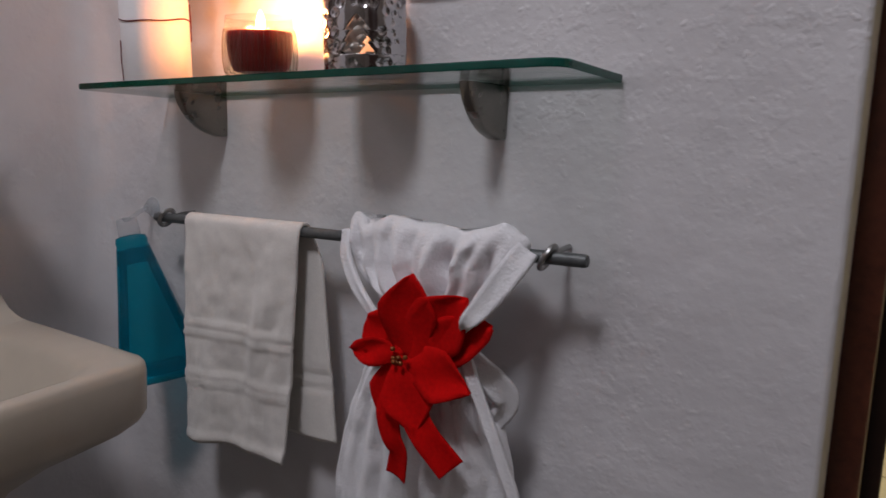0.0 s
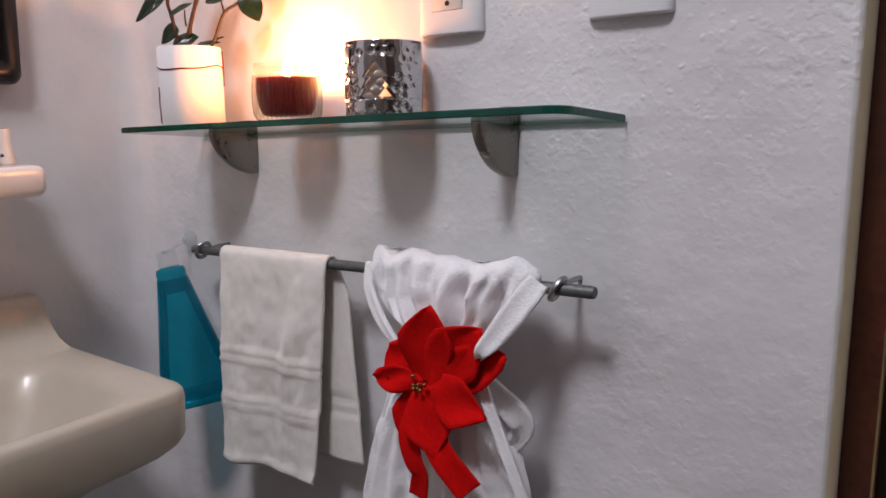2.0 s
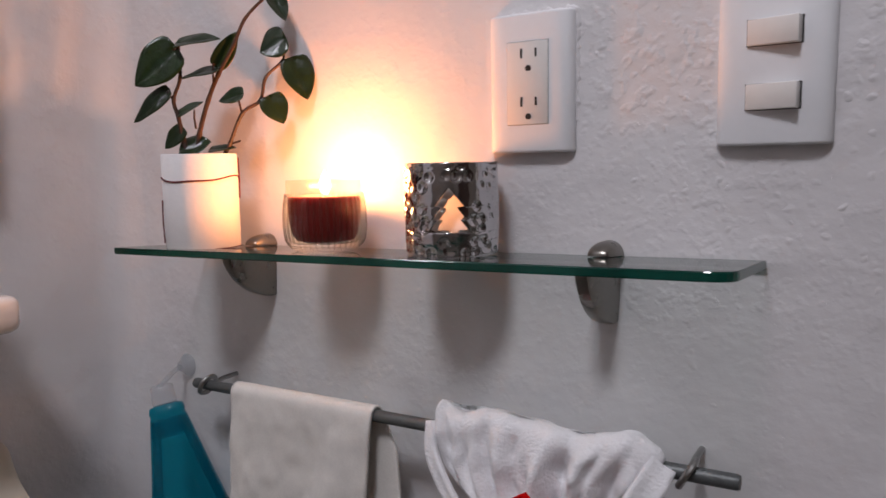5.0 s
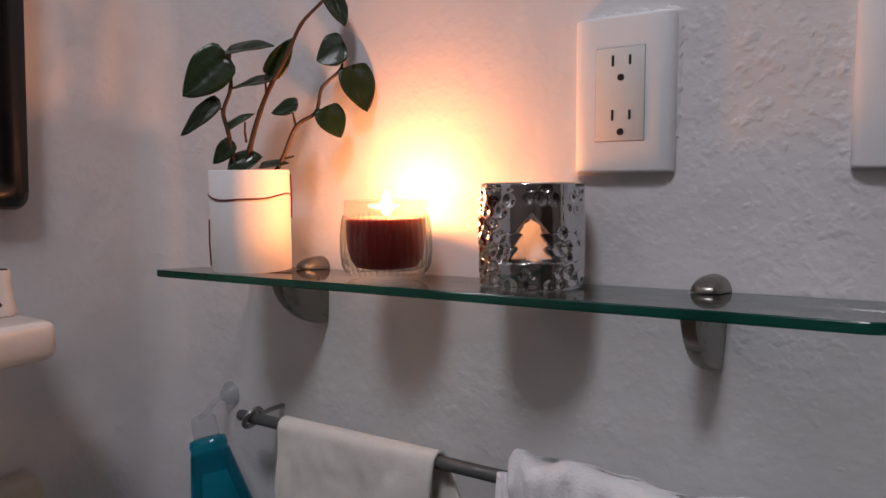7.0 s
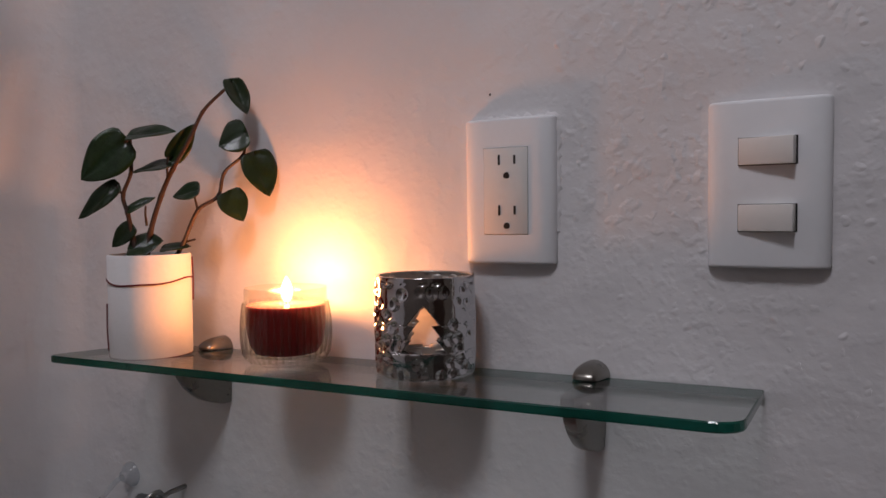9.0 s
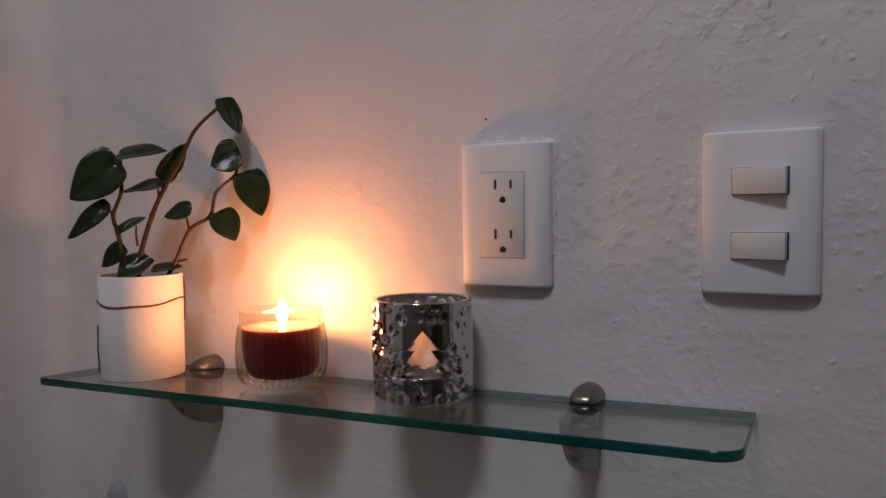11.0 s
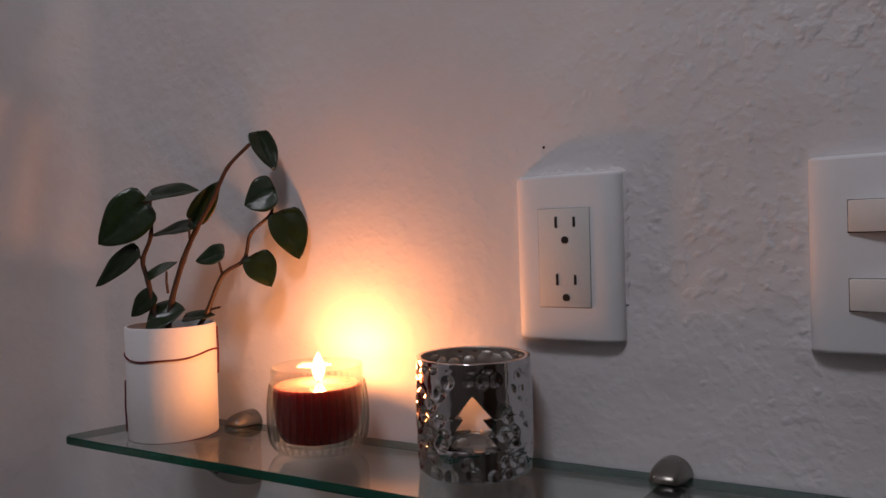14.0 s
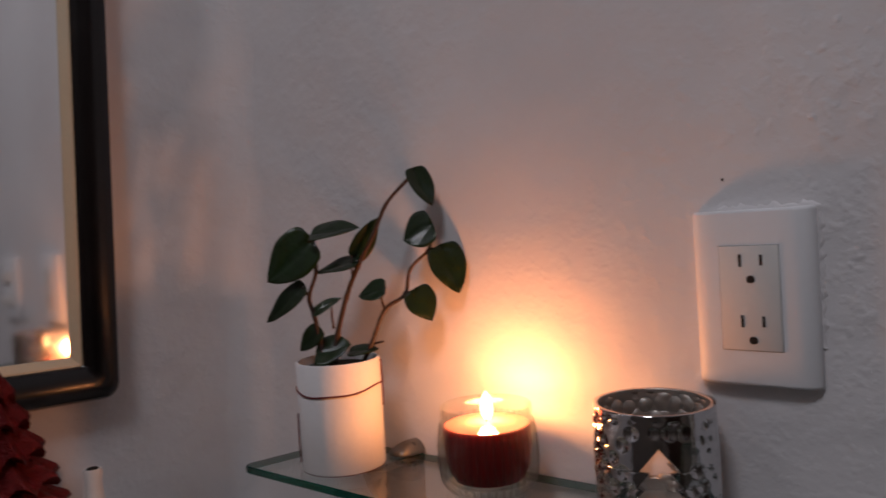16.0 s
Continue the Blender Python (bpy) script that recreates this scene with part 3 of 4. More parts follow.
PETIOLES = [((0.090, -0.077, 1.281), (0.085, -0.080, 1.289)), ((0.149, -0.042, 1.266), (0.147, -0.044, 1.285)), ((0.165, -0.032, 1.279), (0.173, -0.027, 1.281)),
            ((0.186, -0.020, 1.317), (0.196, -0.013, 1.316)), ((0.109, -0.067, 1.252), (0.108, -0.067, 1.271)), ((0.130, -0.047, 1.233), (0.147, -0.044, 1.239)),
            ((0.187, -0.019, 1.326), (0.186, -0.020, 1.336)), ((0.126, -0.056, 1.297), (0.127, -0.056, 1.316)), ((0.097, -0.073, 1.330), (0.093, -0.076, 1.330))]
for a, b in PETIOLES:
    a, b = Vector(a), Vector(b)
    part("leaf_stalk", tube([a, (a + b) / 2 + Vector((0, -0.001, 0.001)), b], [0.0013, 0.0011, 0.0009], 6), STEM, plant)


def leaf(base, tip, width, facing, cup=0.18, droop=0.12):
    """A thick heart-shaped leaf from its stalk to its tip; facing: the way its upper side looks."""
    base, tip = Vector(base), Vector(tip)
    way = tip - base
    length = way.length
    way.normalize()
    up = Vector(facing)
    up = (up - way * up.dot(way)).normalized()
    side = way.cross(up)
    nu, nv = 10, 14
    half = width * 0.55
    tip = tip + way * 0.01 * length

    def f(u, v):
        s = 2 * u - 1
        w = half * (math.sin(math.pi * min(v ** 0.62, 1)) ** 0.75 if 0 < v < 1 else 0.0)
        back = -0.13 * length * (abs(s) ** 1.6) * math.exp(-((v - 0.12) / 0.16) ** 2)
        y = s * w
        lift = cup * abs(y) - 0.06 * half * math.exp(-(s / 0.12) ** 2) - droop * length * v * v
        return base + way * (v * length + back) + side * y + up * (lift + 0.012 * length * math.sin(9 * v + 4 * s))
    bm = sheet_grid(f, nu, nv)
    bmesh.ops.remove_doubles(bm, verts=bm.verts, dist=1e-5)
    ob = part("leaf", bm, LEAF, plant, smooth="all")
    mod = ob.modifiers.new("thickness", "SOLIDIFY")
    mod.thickness, mod.offset = 0.0007, -1
    return ob


TO = (0.70, -0.66, 0.25)
LEAVES = [
    ((0.0945, -0.076, 1.330), (0.057, -0.098, 1.296), 0.040, (0.62, -0.70, 0.35), 0.10, 0.05),
    ((0.097, -0.073, 1.336), (0.134, -0.053, 1.342), 0.030, (0.25, -0.40, 0.88), 0.15, 0.05),
    ((0.130, -0.054, 1.310), (0.098, -0.074, 1.305), 0.024, (0.25, -0.35, 0.90), 0.10, 0.08),
    ((0.126, -0.050, 1.315), (0.146, -0.040, 1.347), 0.018, (0.85, -0.30, 0.45), 0.15, 0.05),
    ((0.179, -0.025, 1.386), (0.191, -0.021, 1.353), 0.021, (0.85, -0.35, 0.40), 0.25, -0.15),
    ((0.190, -0.020, 1.338), (0.167, -0.032, 1.326), 0.031, (0.55, -0.70, 0.45), 0.12, 0.05),
    ((0.197, -0.016, 1.318), (0.211, -0.012, 1.279), 0.029, TO, 0.12, 0.05),
    ((0.174, -0.028, 1.282), (0.187, -0.022, 1.256), 0.025, TO, 0.12, 0.05),
    ((0.150, -0.042, 1.286), (0.129, -0.054, 1.280), 0.022, (0.45, -0.50, 0.74), 0.10, 0.05),
    ((0.085, -0.080, 1.290), (0.053, -0.099, 1.260), 0.019, (0.55, -0.60, 0.58), 0.15, 0.04),
    ((0.094, -0.075, 1.267), (0.115, -0.063, 1.280), 0.013, (0.45, -0.40, 0.80), 0.15, 0.06),
    ((0.097, -0.074, 1.252), (0.080, -0.084, 1.233), 0.017, (0.55, -0.70, 0.45), 0.10, 0.05),
    ((0.097, -0.077, 1.231), (0.126, -0.062, 1.236), 0.030, (0.35, -0.60, 0.72), 0.10, -0.12),
    ((0.121, -0.060, 1.231), (0.143, -0.047, 1.234), 0.018, (0.2, -0.3, 0.93), 0.10, 0.05),
]
for spec in LEAVES:
    leaf(*spec)

# ---- candle in a ribbed glass jar ----
JX, JY, JZ = 0.2675, -0.0580, shelf_top(0.2675, -0.058) + 0.0008
candle = thing("candle_jar", (JX, JY, JZ), "lit red candle in a ribbed clear glass jar", "candle")
part("glass_jar", lathe(JX, JY, [(0.0255, JZ), (0.0315, JZ + 0.0025), (0.0358, JZ + 0.010), (0.0372, JZ + 0.022), (0.0370, JZ + 0.036), (0.0355, JZ + 0.048), (0.0343, JZ + 0.054),
                                (0.0342, JZ + 0.0635), (0.0336, JZ + 0.0642), (0.0329, JZ + 0.0635), (0.0329, JZ + 0.054), (0.0341, JZ + 0.046), (0.0352, JZ + 0.036), (0.0350, JZ + 0.022),
                                (0.0338, JZ + 0.012), (0.029, JZ + 0.0075), (0.012, JZ + 0.0065)], 132, (True, True)), GLASS, candle, "clear glass jar", smooth="all")
bm = bmesh.new()
for k in range(40):
    a = 2 * math.pi * k / 40
    rows = []
    for r, z in ((0.0330, 0.0045), (0.0362, 0.010), (0.0376, 0.022), (0.0374, 0.036), (0.0360, 0.0475), (0.0350, 0.052)):
        rows.append([(JX + (r + lift) * math.cos(a + da), JY + (r + lift) * math.sin(a + da), JZ + z) for da, lift in ((-0.036, -0.0002), (-0.02, 0.0006), (0.0, 0.0009), (0.02, 0.0006), (0.036, -0.0002))])
    loft(rows, False, bm=bm)
part("rib_band", bm, RIB_GLASS, candle, "raised vertical glass ribs", smooth="all")
wax = part("wax", lathe(JX, JY, [(0.018, JZ + 0.0078), (0.0262, JZ + 0.0098), (0.0298, JZ + 0.016), (0.0318, JZ + 0.024), (0.0334, JZ + 0.036), (0.0336, JZ + 0.0455), (0.0328, JZ + 0.0490), (0.0318, JZ + 0.0494), (0.018, JZ + 0.0490), (0.004, JZ + 0.0485)], 48), WAX, candle, "dark red wax")
part("melt_pool", lathe(JX, JY, [(0.0316, JZ + 0.0490), (0.0316, JZ + 0.0498), (0.0305, JZ + 0.0497), (0.004, JZ + 0.0497)], 48), POOL, wax, "pool of molten wax, its flame-lit brightness put into the colour")
WKX, WKY = JX - 0.0045, JY + 0.0055
part("wick", tube([(WKX, WKY, JZ + 0.045), (WKX + 0.0003, WKY, JZ + 0.052), (WKX + 0.0012, WKY, JZ + 0.057)], 0.0008, 6), WICK, candle)


def flame_mesh(at, h, r):
    return lathe(at[0], at[1], [(r * 2.6 * s ** 0.6 * (1 - s) ** 0.95 + 0.0002, at[2] + h * s) for s in [i / 24 for i in range(25)]], 24)


part("flame", flame_mesh((WKX + 0.001, WKY, JZ + 0.0505), 0.022, 0.0048), FLAME_GLOW, candle, "bright yellow candle flame", smooth="all")

# ---- hammered silver tealight holder with a fir tree cut-out ----
HX, HY, HR, HZ, HH = 0.3965, -0.046, 0.0386, shelf_top(0.3965, -0.046) + 0.0008, 0.0758
holder = thing("tealight_holder", (HX, HY, HZ), "hammered silver ceramic tealight holder with fir tree cut-outs", "candle holder")
FACE = math.atan2(-0.88, 0.47)
dents = random.Random(11)
DENTS = []
for row in range(9):
    for col in range(20):
        around, up = (col + 0.5 * (row % 2) + dents.uniform(-0.3, 0.3)) * 2 * math.pi / 20, 0.006 + row * 0.0084 + dents.uniform(-0.002, 0.002)
        size, deep = dents.uniform(0.0036, 0.0054), dents.uniform(0.6, 1.2)
        aside = (around + math.pi) % (2 * math.pi) - math.pi
        if dents.random() < 0.90 and not (abs(aside) < 0.50 and 0.014 < up < 0.060):
            DENTS.append((around, up, size, deep))


def tree_half(z, above):
    """Half width of the fir tree at height z of the holder."""
    steps = [(0.0205, 0.0178, 0.0305, 0.0095), (0.0305, 0.0142, 0.0410, 0.0062), (0.0410, 0.0125, 0.0560, 0.0)]
    for z0, w0, z1, w1 in steps:
        if (z0 <= z < z1) if above else (z0 < z <= z1):
            return w0 + (w1 - w0) * (z - z0) / (z1 - z0)
    return 0.0


def holder_radius(z):
    s = z / HH
    return HR * (1.0 + 0.022 * math.sin(math.pi * s) - 0.005 * s) - (0.002 * (1 - min(z / 0.003, 1)) ** 2)


def holder_point(phi, z):
    r = holder_radius(z)
    if 0.0015 < z < HH - 0.004:
        for a, zc, size, deep in DENTS:
            da = (phi - a + math.pi) % (2 * math.pi) - math.pi
            if abs(da) < 0.25 and abs(z - zc) < size:
                d2 = ((da * HR) ** 2 + (z - zc) ** 2) / size ** 2
                if d2 < 1:
                    r -= 0.0019 * deep * (1 - d2) ** 1.1
    return (HX + r * math.cos(phi + FACE), HY + r * math.sin(phi + FACE), HZ + z)


TIERS = (0.0205, 0.0305, 0.0410, 0.0560)
LOWER = 0.007
tiers = set(TIERS) | {round(z - LOWER, 6) for z in TIERS}
plain = [round(HH * i / 84, 6) for i in range(85)]
rows = sorted({(z, 0) for z in plain if all(abs(z - q) > 8e-4 for q in tiers)} | {(z, 0) for z in tiers} | {(z, 1) for z in tiers})
bm = bmesh.new()
NC = 120
for half in (0, 1):
    grid = []
    for z, above in rows:
        inner = z not in tiers or above
        front, back = tree_half(z, inner) / HR, 1.12 * tree_half(round(z + LOWER, 6), inner) / HR
        a0, a1 = (front, math.pi - back) if half == 0 else (math.pi + back, 2 * math.pi - front)
        grid.append([holder_point(a0 + (a1 - a0) * i / NC, z + 4e-4 * above) for i in range(NC + 1)])
    loft(grid, False, bm=bm)
bmesh.ops.remove_doubles(bm, verts=bm.verts, dist=4e-7)
body = part("body", bm, [SILVER, CERAMIC_IN], holder, "mirror-bright hammered silver glaze", smooth="all")
mod = body.modifiers.new("wall", "SOLIDIFY")
mod.thickness, mod.offset, mod.material_offset = 0.0032, -1, 1
mod.material_offset_rim = 0
part("floor_disc", lathe(HX, HY, [(HR - 0.003, HZ + 0.001), (HR - 0.003, HZ + 0.004), (0.004, HZ + 0.0038)], 48), CERAMIC_IN, holder)

# ---- towel rod with its eye hooks ----
RA, RB = Vector((0.053, -0.042, 0.9735)), Vector((0.628, -0.046, 0.9885))
rod = thing("towel_rod", (0.34, -0.044, 0.98), "grey painted iron towel rod held by two eye hooks", "towel rod")
part("bar", tube([RA, RA + (RB - RA) * 0.004, RA + (RB - RA) * 0.996, RB], [0.0050, 0.0058, 0.0058, 0.0050], 20), GREY_PAINT, rod)


def on_rod(x):
    return RA + (RB - RA) * ((x - RA.x) / (RB.x - RA.x))


def eye_hook(x):
    c = on_rod(x)
    ring = [c + Vector((0.0055 * math.sin(a), 0.0100 * math.cos(a), 0.0100 * math.sin(a))) for a in (2 * math.pi * i / 24 for i in range(25))]
    part("eye_ring", tube(ring, 0.0027, 8), STEEL, rod, "steel screw eye")
    part("screw_shank", tube([(c.x, 0.004, c.z + 0.002), (c.x, -0.02, c.z + 0.002), (c.x, c.y + 0.0088, c.z)], 0.0026, 8), STEEL, rod)


eye_hook(0.592)
eye_hook(0.073)

# ---- folded off-white hand towel ----
hand_towel = thing("hand_towel", (0.2, -0.045, 0.98), "off-white terry hand towel folded over the rod", "towel")


def hand_towel_point(u, v, offset=0.0):
    """v: 0 at the front hem, 1 at the back hem; the fold over the rod lies at 0.53."""
    front, back = 0.277, 0.243
    s = v * (front + back + 0.026)
    x_top = 0.121 + 0.188 * u
    c = on_rod(x_top)
    if s < front:
        d = front - s
        k = d / front
        x = x_top + (0.110 + 0.168 * u - x_top) * k ** 1.1
        fold = 0.006 * math.sin(7.0 * u + 0.8) * k + 0.0022 * noise.noise((u * 6, k * 7, 2.0)) + 0.0012 * noise.noise((u * 15, k * 18, 5.0)) + 0.0035 * math.sin(15 * u + 5 * k) * k * k + 0.006 * math.exp(-((u - 0.62 - 0.3 * (1 - k)) / 0.12) ** 2) * math.sin(math.pi * min(k * 1.4, 1))
        band = 0.0026 * (math.exp(-((d - 0.124) / 0.0035) ** 2) + math.exp(-((d - 0.136) / 0.003) ** 2) + math.exp(-((d - 0.188) / 0.0035) ** 2) + math.exp(-((d - 0.198) / 0.003) ** 2) + 0.9 * math.exp(-((d - 0.271) / 0.005) ** 2))
        band += 0.006 * math.exp(-((u - 0.70 + 0.25 * (k - 0.4)) / 0.07) ** 2) * math.exp(-((k - 0.42) / 0.20) ** 2) - 0.006 * math.exp(-((u - 0.84 + 0.25 * (k - 0.4)) / 0.06) ** 2) * math.exp(-((k - 0.45) / 0.18) ** 2)
        z = c.z - d + (0.002 * math.sin(5 * u) + 0.008 * u) * k
        y = c.y - 0.0085 - fold - band - 0.006 * k - 0.008 * math.exp(-((u - 1.0) / 0.10) ** 2) * -k
        return (x, y - offset, z)
    s -= front
    if s < 0.026:
        a = math.pi * s / 0.026
        return (x_top, c.y - (0.0085 + offset) * math.cos(a), c.z + (0.0085 + offset) * math.sin(a))
    d = s - 0.026
    k = d / back
    x = x_top + (0.138 + 0.197 * u - x_top) * k + 0.014 * u * min(k * 7, 1) * (1 - k)
    band = 0.002 * (math.exp(-((d - 0.165) / 0.006) ** 2) + math.exp(-((d - 0.180) / 0.005) ** 2))
    return (x, c.y + 0.0085 + 0.006 * k + band + 0.004 * math.sin(9 * u + 3) * k + offset, c.z - d - 0.004 * math.sin(4 * u) * k)


bm = sheet_grid(hand_towel_point, 56, 120)
cloth = part("cloth", bm, LINEN, hand_towel, smooth="all")
mod = cloth.modifiers.new("thickness", "SOLIDIFY")
mod.thickness, mod.offset = 0.0032, 0

# ---- gathered white towel with a red felt poinsettia ----
white_towel = thing("white_towel", (0.46, -0.046, 0.98), "white towel gathered over the rod and tied in the middle", "towel")


LEFT_EDGE = ((1.02, 0.384), (1.000, 0.379), (0.986, 0.380), (0.962, 0.386), (0.944, 0.400), (0.930, 0.418), (0.890, 0.436), (0.852, 0.398), (0.809, 0.378), (0.771, 0.367), (0.727, 0.357), (0.50, 0.345))
RIGHT_EDGE = ((1.02, 0.572), (0.997, 0.577), (0.964, 0.560), (0.934, 0.538), (0.915, 0.524), (0.890, 0.520), (0.852, 0.542), (0.813, 0.558), (0.781, 0.566), (0.727, 0.570), (0.50, 0.575))
# creases of the gathered top: place across the width, depth, breadth
CREASES = ((0.06, 0.006, 0.035), (0.17, 0.008, 0.05), (0.30, 0.014, 0.045), (0.43, 0.007, 0.05), (0.53, 0.006, 0.03), (0.655, 0.020, 0.050), (0.78, 0.010, 0.04), (0.885, 0.012, 0.05), (0.965, 0.006, 0.03))


def along(table, z):
    for (z0, x0), (z1, x1) in zip(table, table[1:]):
        if z >= z1:
            s = min(max((z0 - z) / (z0 - z1), 0.0), 1.0)
            s = s * s * (3 - 2 * s) * 0.4 + 0.6 * s
            return x0 + (x1 - x0) * s
    return table[-1][1]


def towel_ring(k, n=220):
    """k: 0 at the top of the rod, 1 at the lowest hem. A folded, closed section."""
    z = 1.0072 - 0.46 * k
    kz = 1.0072 - z
    pinch = math.exp(-((z - 0.890) / (0.045 if z > 0.890 else 0.075)) ** 2)
    low = max(0.0, (0.87 - z) / 0.3)
    left, right = along(LEFT_EDGE, z), along(RIGHT_EDGE, z)
    q = math.sqrt(1 - (1 - kz / 0.015) ** 2) if kz < 0.015 else 1.0
    depth = (0.0140 + 0.004 * pinch + 0.005 * low) * (0.06 + 0.94 * q)
    cx, hw = (left + right) / 2, (right - left) / 2 * (0.95 + 0.05 * q)
    cy = on_rod(cx).y - 0.003 - 0.002 * pinch
    start = min(kz / 0.032, 1)
    ring = []
    for i in range(n):
        a = 2 * math.pi * i / n
        ca, sa = math.cos(a), math.sin(a)
        x = cx + hw * math.copysign(abs(ca) ** 0.9, ca)
        u = (x - left) / max(right - left, 1e-6)
        if sa < 0:
            v = u + 0.035 * noise.noise((u * 3, k * 9, 2.0))
            fold = 0.006
            for at, deep, broad in CREASES:
                d = (v - at) / broad
                fold -= deep * math.exp(-abs(d) ** 1.5)
                fold += 0.45 * deep * math.exp(-(abs(d) - 1.7) ** 2)
            fold *= (0.12 + 0.88 * start) * (1 - 0.55 * min(low * 2.2, 1))
            lump = (0.010 * noise.noise((u * 6, k * 8, 1.0)) + 0.0060 * noise.noise((u * 15, k * 19, 4.0)) + 0.0022 * noise.noise((u * 31, k * 52, 7.0))) * (1 - 0.7 * min(low * 3, 1))
            hang = 0.008 * math.sin(9 * u + 0.8) * min(low * 2, 1) + 0.003 * math.sin(17 * u + 4 * k) * min(low * 2, 1)
            fold = (fold + lump * (0.35 + 0.65 * start) + hang) * min(1, -sa * 2.5) * (1 - 0.35 * pinch)
        else:
            fold = -0.002 * math.sin(17 * u) * min(1, sa * 2)
        y = min(cy + depth * math.copysign(abs(sa) ** 0.7, sa) - fold, -0.004)
        crest = 1 - min(kz / 0.05, 1)
        zz = z + (0.0040 * math.sin(17 * u + 1 + 2.2 * math.sin(6 * u)) + 0.003 * noise.noise((u * 11, 3.0, sa))) * crest + (x - 0.47) * 0.020
        ring.append((x, y, zz))
    return ring


ks = [0, 0.0012, 0.003, 0.006, 0.010, 0.014, 0.019] + [0.025 + 0.975 * (i / 110) for i in range(111)]
part("cloth", loft([towel_ring(k) for k in ks]), TERRY, white_towel, smooth="all")
# loose edge that crosses over towards the tie, and a loop beside it
def strip(points, width, up, thick, mat, name, parent, twist=0.0, label="", taper=None, seg=8):
    path = smooth_path(points, seg)
    n = len(path) - 1
    rows = []
    for i, p in enumerate(path):
        way = (path[min(i + 1, n)] - path[max(i - 1, 0)]).normalized()
        nrm = Vector(up)
        nrm = (nrm - way * nrm.dot(way)).normalized()
        side = way.cross(nrm)
        ang = twist * i / n
        s2 = side * math.cos(ang) + nrm * math.sin(ang)
        n2 = way.cross(s2)
        w = width * (taper(i / n) if taper else 1.0)
        rows.append([p + s2 * w * (j / 6 - 0.5) + n2 * 0.10 * w * (1 - (j / 3 - 1) ** 2) for j in range(7)])
    ob = part(name, loft(rows, False), mat, parent, label, smooth="all")
    mod = ob.modifiers.new("thickness", "SOLIDIFY")
    mod.thickness, mod.offset = thick, 0
    return ob


def soft(s):
    return 0.25 + 0.85 * math.sin(math.pi * min(0.12 + 0.8 * s, 1.0)) ** 0.7


strip([(0.577, -0.054, 0.994), (0.571, -0.068, 0.980), (0.562, -0.080, 0.963), (0.552, -0.090, 0.946), (0.543, -0.097, 0.933), (0.534, -0.086, 0.922)], 0.021, (0.45, -0.80, 0.40), 0.0045, TERRY, "crossing_fold", white_towel, 0.25, taper=lambda s: 0.16 + 0.90 * math.sin(math.pi * min(0.34 + 0.66 * s, 1.0)) ** 0.8)
strip([(0.377, -0.056, 0.992), (0.382, -0.064, 0.968), (0.396, -0.070, 0.947), (0.414, -0.076, 0.930), (0.434, -0.078, 0.912)], 0.012, (-0.2, -0.9, 0.2), 0.005, TERRY, "folded_hem", white_towel, -0.2, taper=soft)
strip([(0.528, -0.078, 0.902), (0.538, -0.080, 0.880), (0.550, -0.080, 0.853), (0.562, -0.080, 0.826), (0.571, -0.079, 0.803), (0.580, -0.077, 0.778), (0.592, -0.074, 0.735), (0.604, -0.070, 0.68)], 0.011, (0.3, -0.95, 0.1), 0.004, TERRY, "folded_hem", white_towel, 0.2)
strip([(0.526, -0.068, 0.896), (0.540, -0.066, 0.882), (0.553, -0.060, 0.868), (0.560, -0.052, 0.852), (0.554, -0.052, 0.836), (0.544, -0.056, 0.824)], 0.022, (0.5, -0.8, 0.1), 0.008, TERRY, "side_loop", white_towel, 0.35, taper=lambda s: 0.7 + 0.4 * math.sin(math.pi * s))

flower = thing("felt_poinsettia", (0.473, -0.092, 0.889), "red felt poinsettia tied round the white towel", "flower")
FC = Vector((0.473, -0.090, 0.889))


def petal(tip, width, lift, curl, blunt=0.55):
    tip = Vector(tip)
    way = tip - FC
    length = way.length
    way.normalize()
    nrm = Vector((0.25, -1, 0.1))
    nrm = (nrm - way * nrm.dot(way)).normalized()
    side = way.cross(nrm)

    def f(u, v):
        s = 2 * u - 1
        w = width * 0.60 * (0.25 + 0.75 * math.sin(math.pi * min(v / 1.2, 1.0)) ** 0.9) * max(1 - max(0, v - 0.58) / 0.42, 0.001) ** blunt
        return FC + way * v * length + side * s * w + nrm * (lift * math.sin(math.pi * v * 0.8) + curl * v * v - 0.10 * width * (1 - s * s) * math.sin(math.pi * v) + 0.002 * math.sin(7 * v + 3 * s))
    ob = part("petal", sheet_grid(f, 8, 14), FELT, flower, smooth="all")
    mod = ob.modifiers.new("thickness", "SOLIDIFY")
    mod.thickness, mod.offset = 0.0016, 0


PETALS = [((0.561, -0.086, 0.929), 0.038, 0.002, -0.003, 0.32), ((0.541, -0.090, 0.953), 0.050, 0.004, 0.000), ((0.434, -0.091, 0.922), 0.044, 0.003, 0.001, 0.36),
          ((0.487, -0.092, 0.969), 0.048, 0.007, 0.002), ((0.547, -0.092, 0.870), 0.042, 0.006, 0.001, 0.7), ((0.450, -0.092, 0.824), 0.036, 0.005, 0.001, 0.7),
          ((0.490, -0.094, 0.821), 0.045, 0.009, 0.003, 0.7), ((0.421, -0.094, 0.890), 0.023, 0.008, 0.006, 0.28)]
for spec in PETALS:
    petal(*spec)
bm = bmesh.new()
beads = random.Random(8)
for k in range(9):
    bmesh.ops.create_icosphere(bm, subdivisions=2, radius=0.0024, matrix=Matrix.Translation(FC + Vector((beads.uniform(-0.008, 0.008), -0.008 + beads.uniform(-0.003, 0.003), beads.uniform(-0.008, 0.008)))))
part("bead_centre", bm, GOLD, flower, "brown-gold bead cluster")
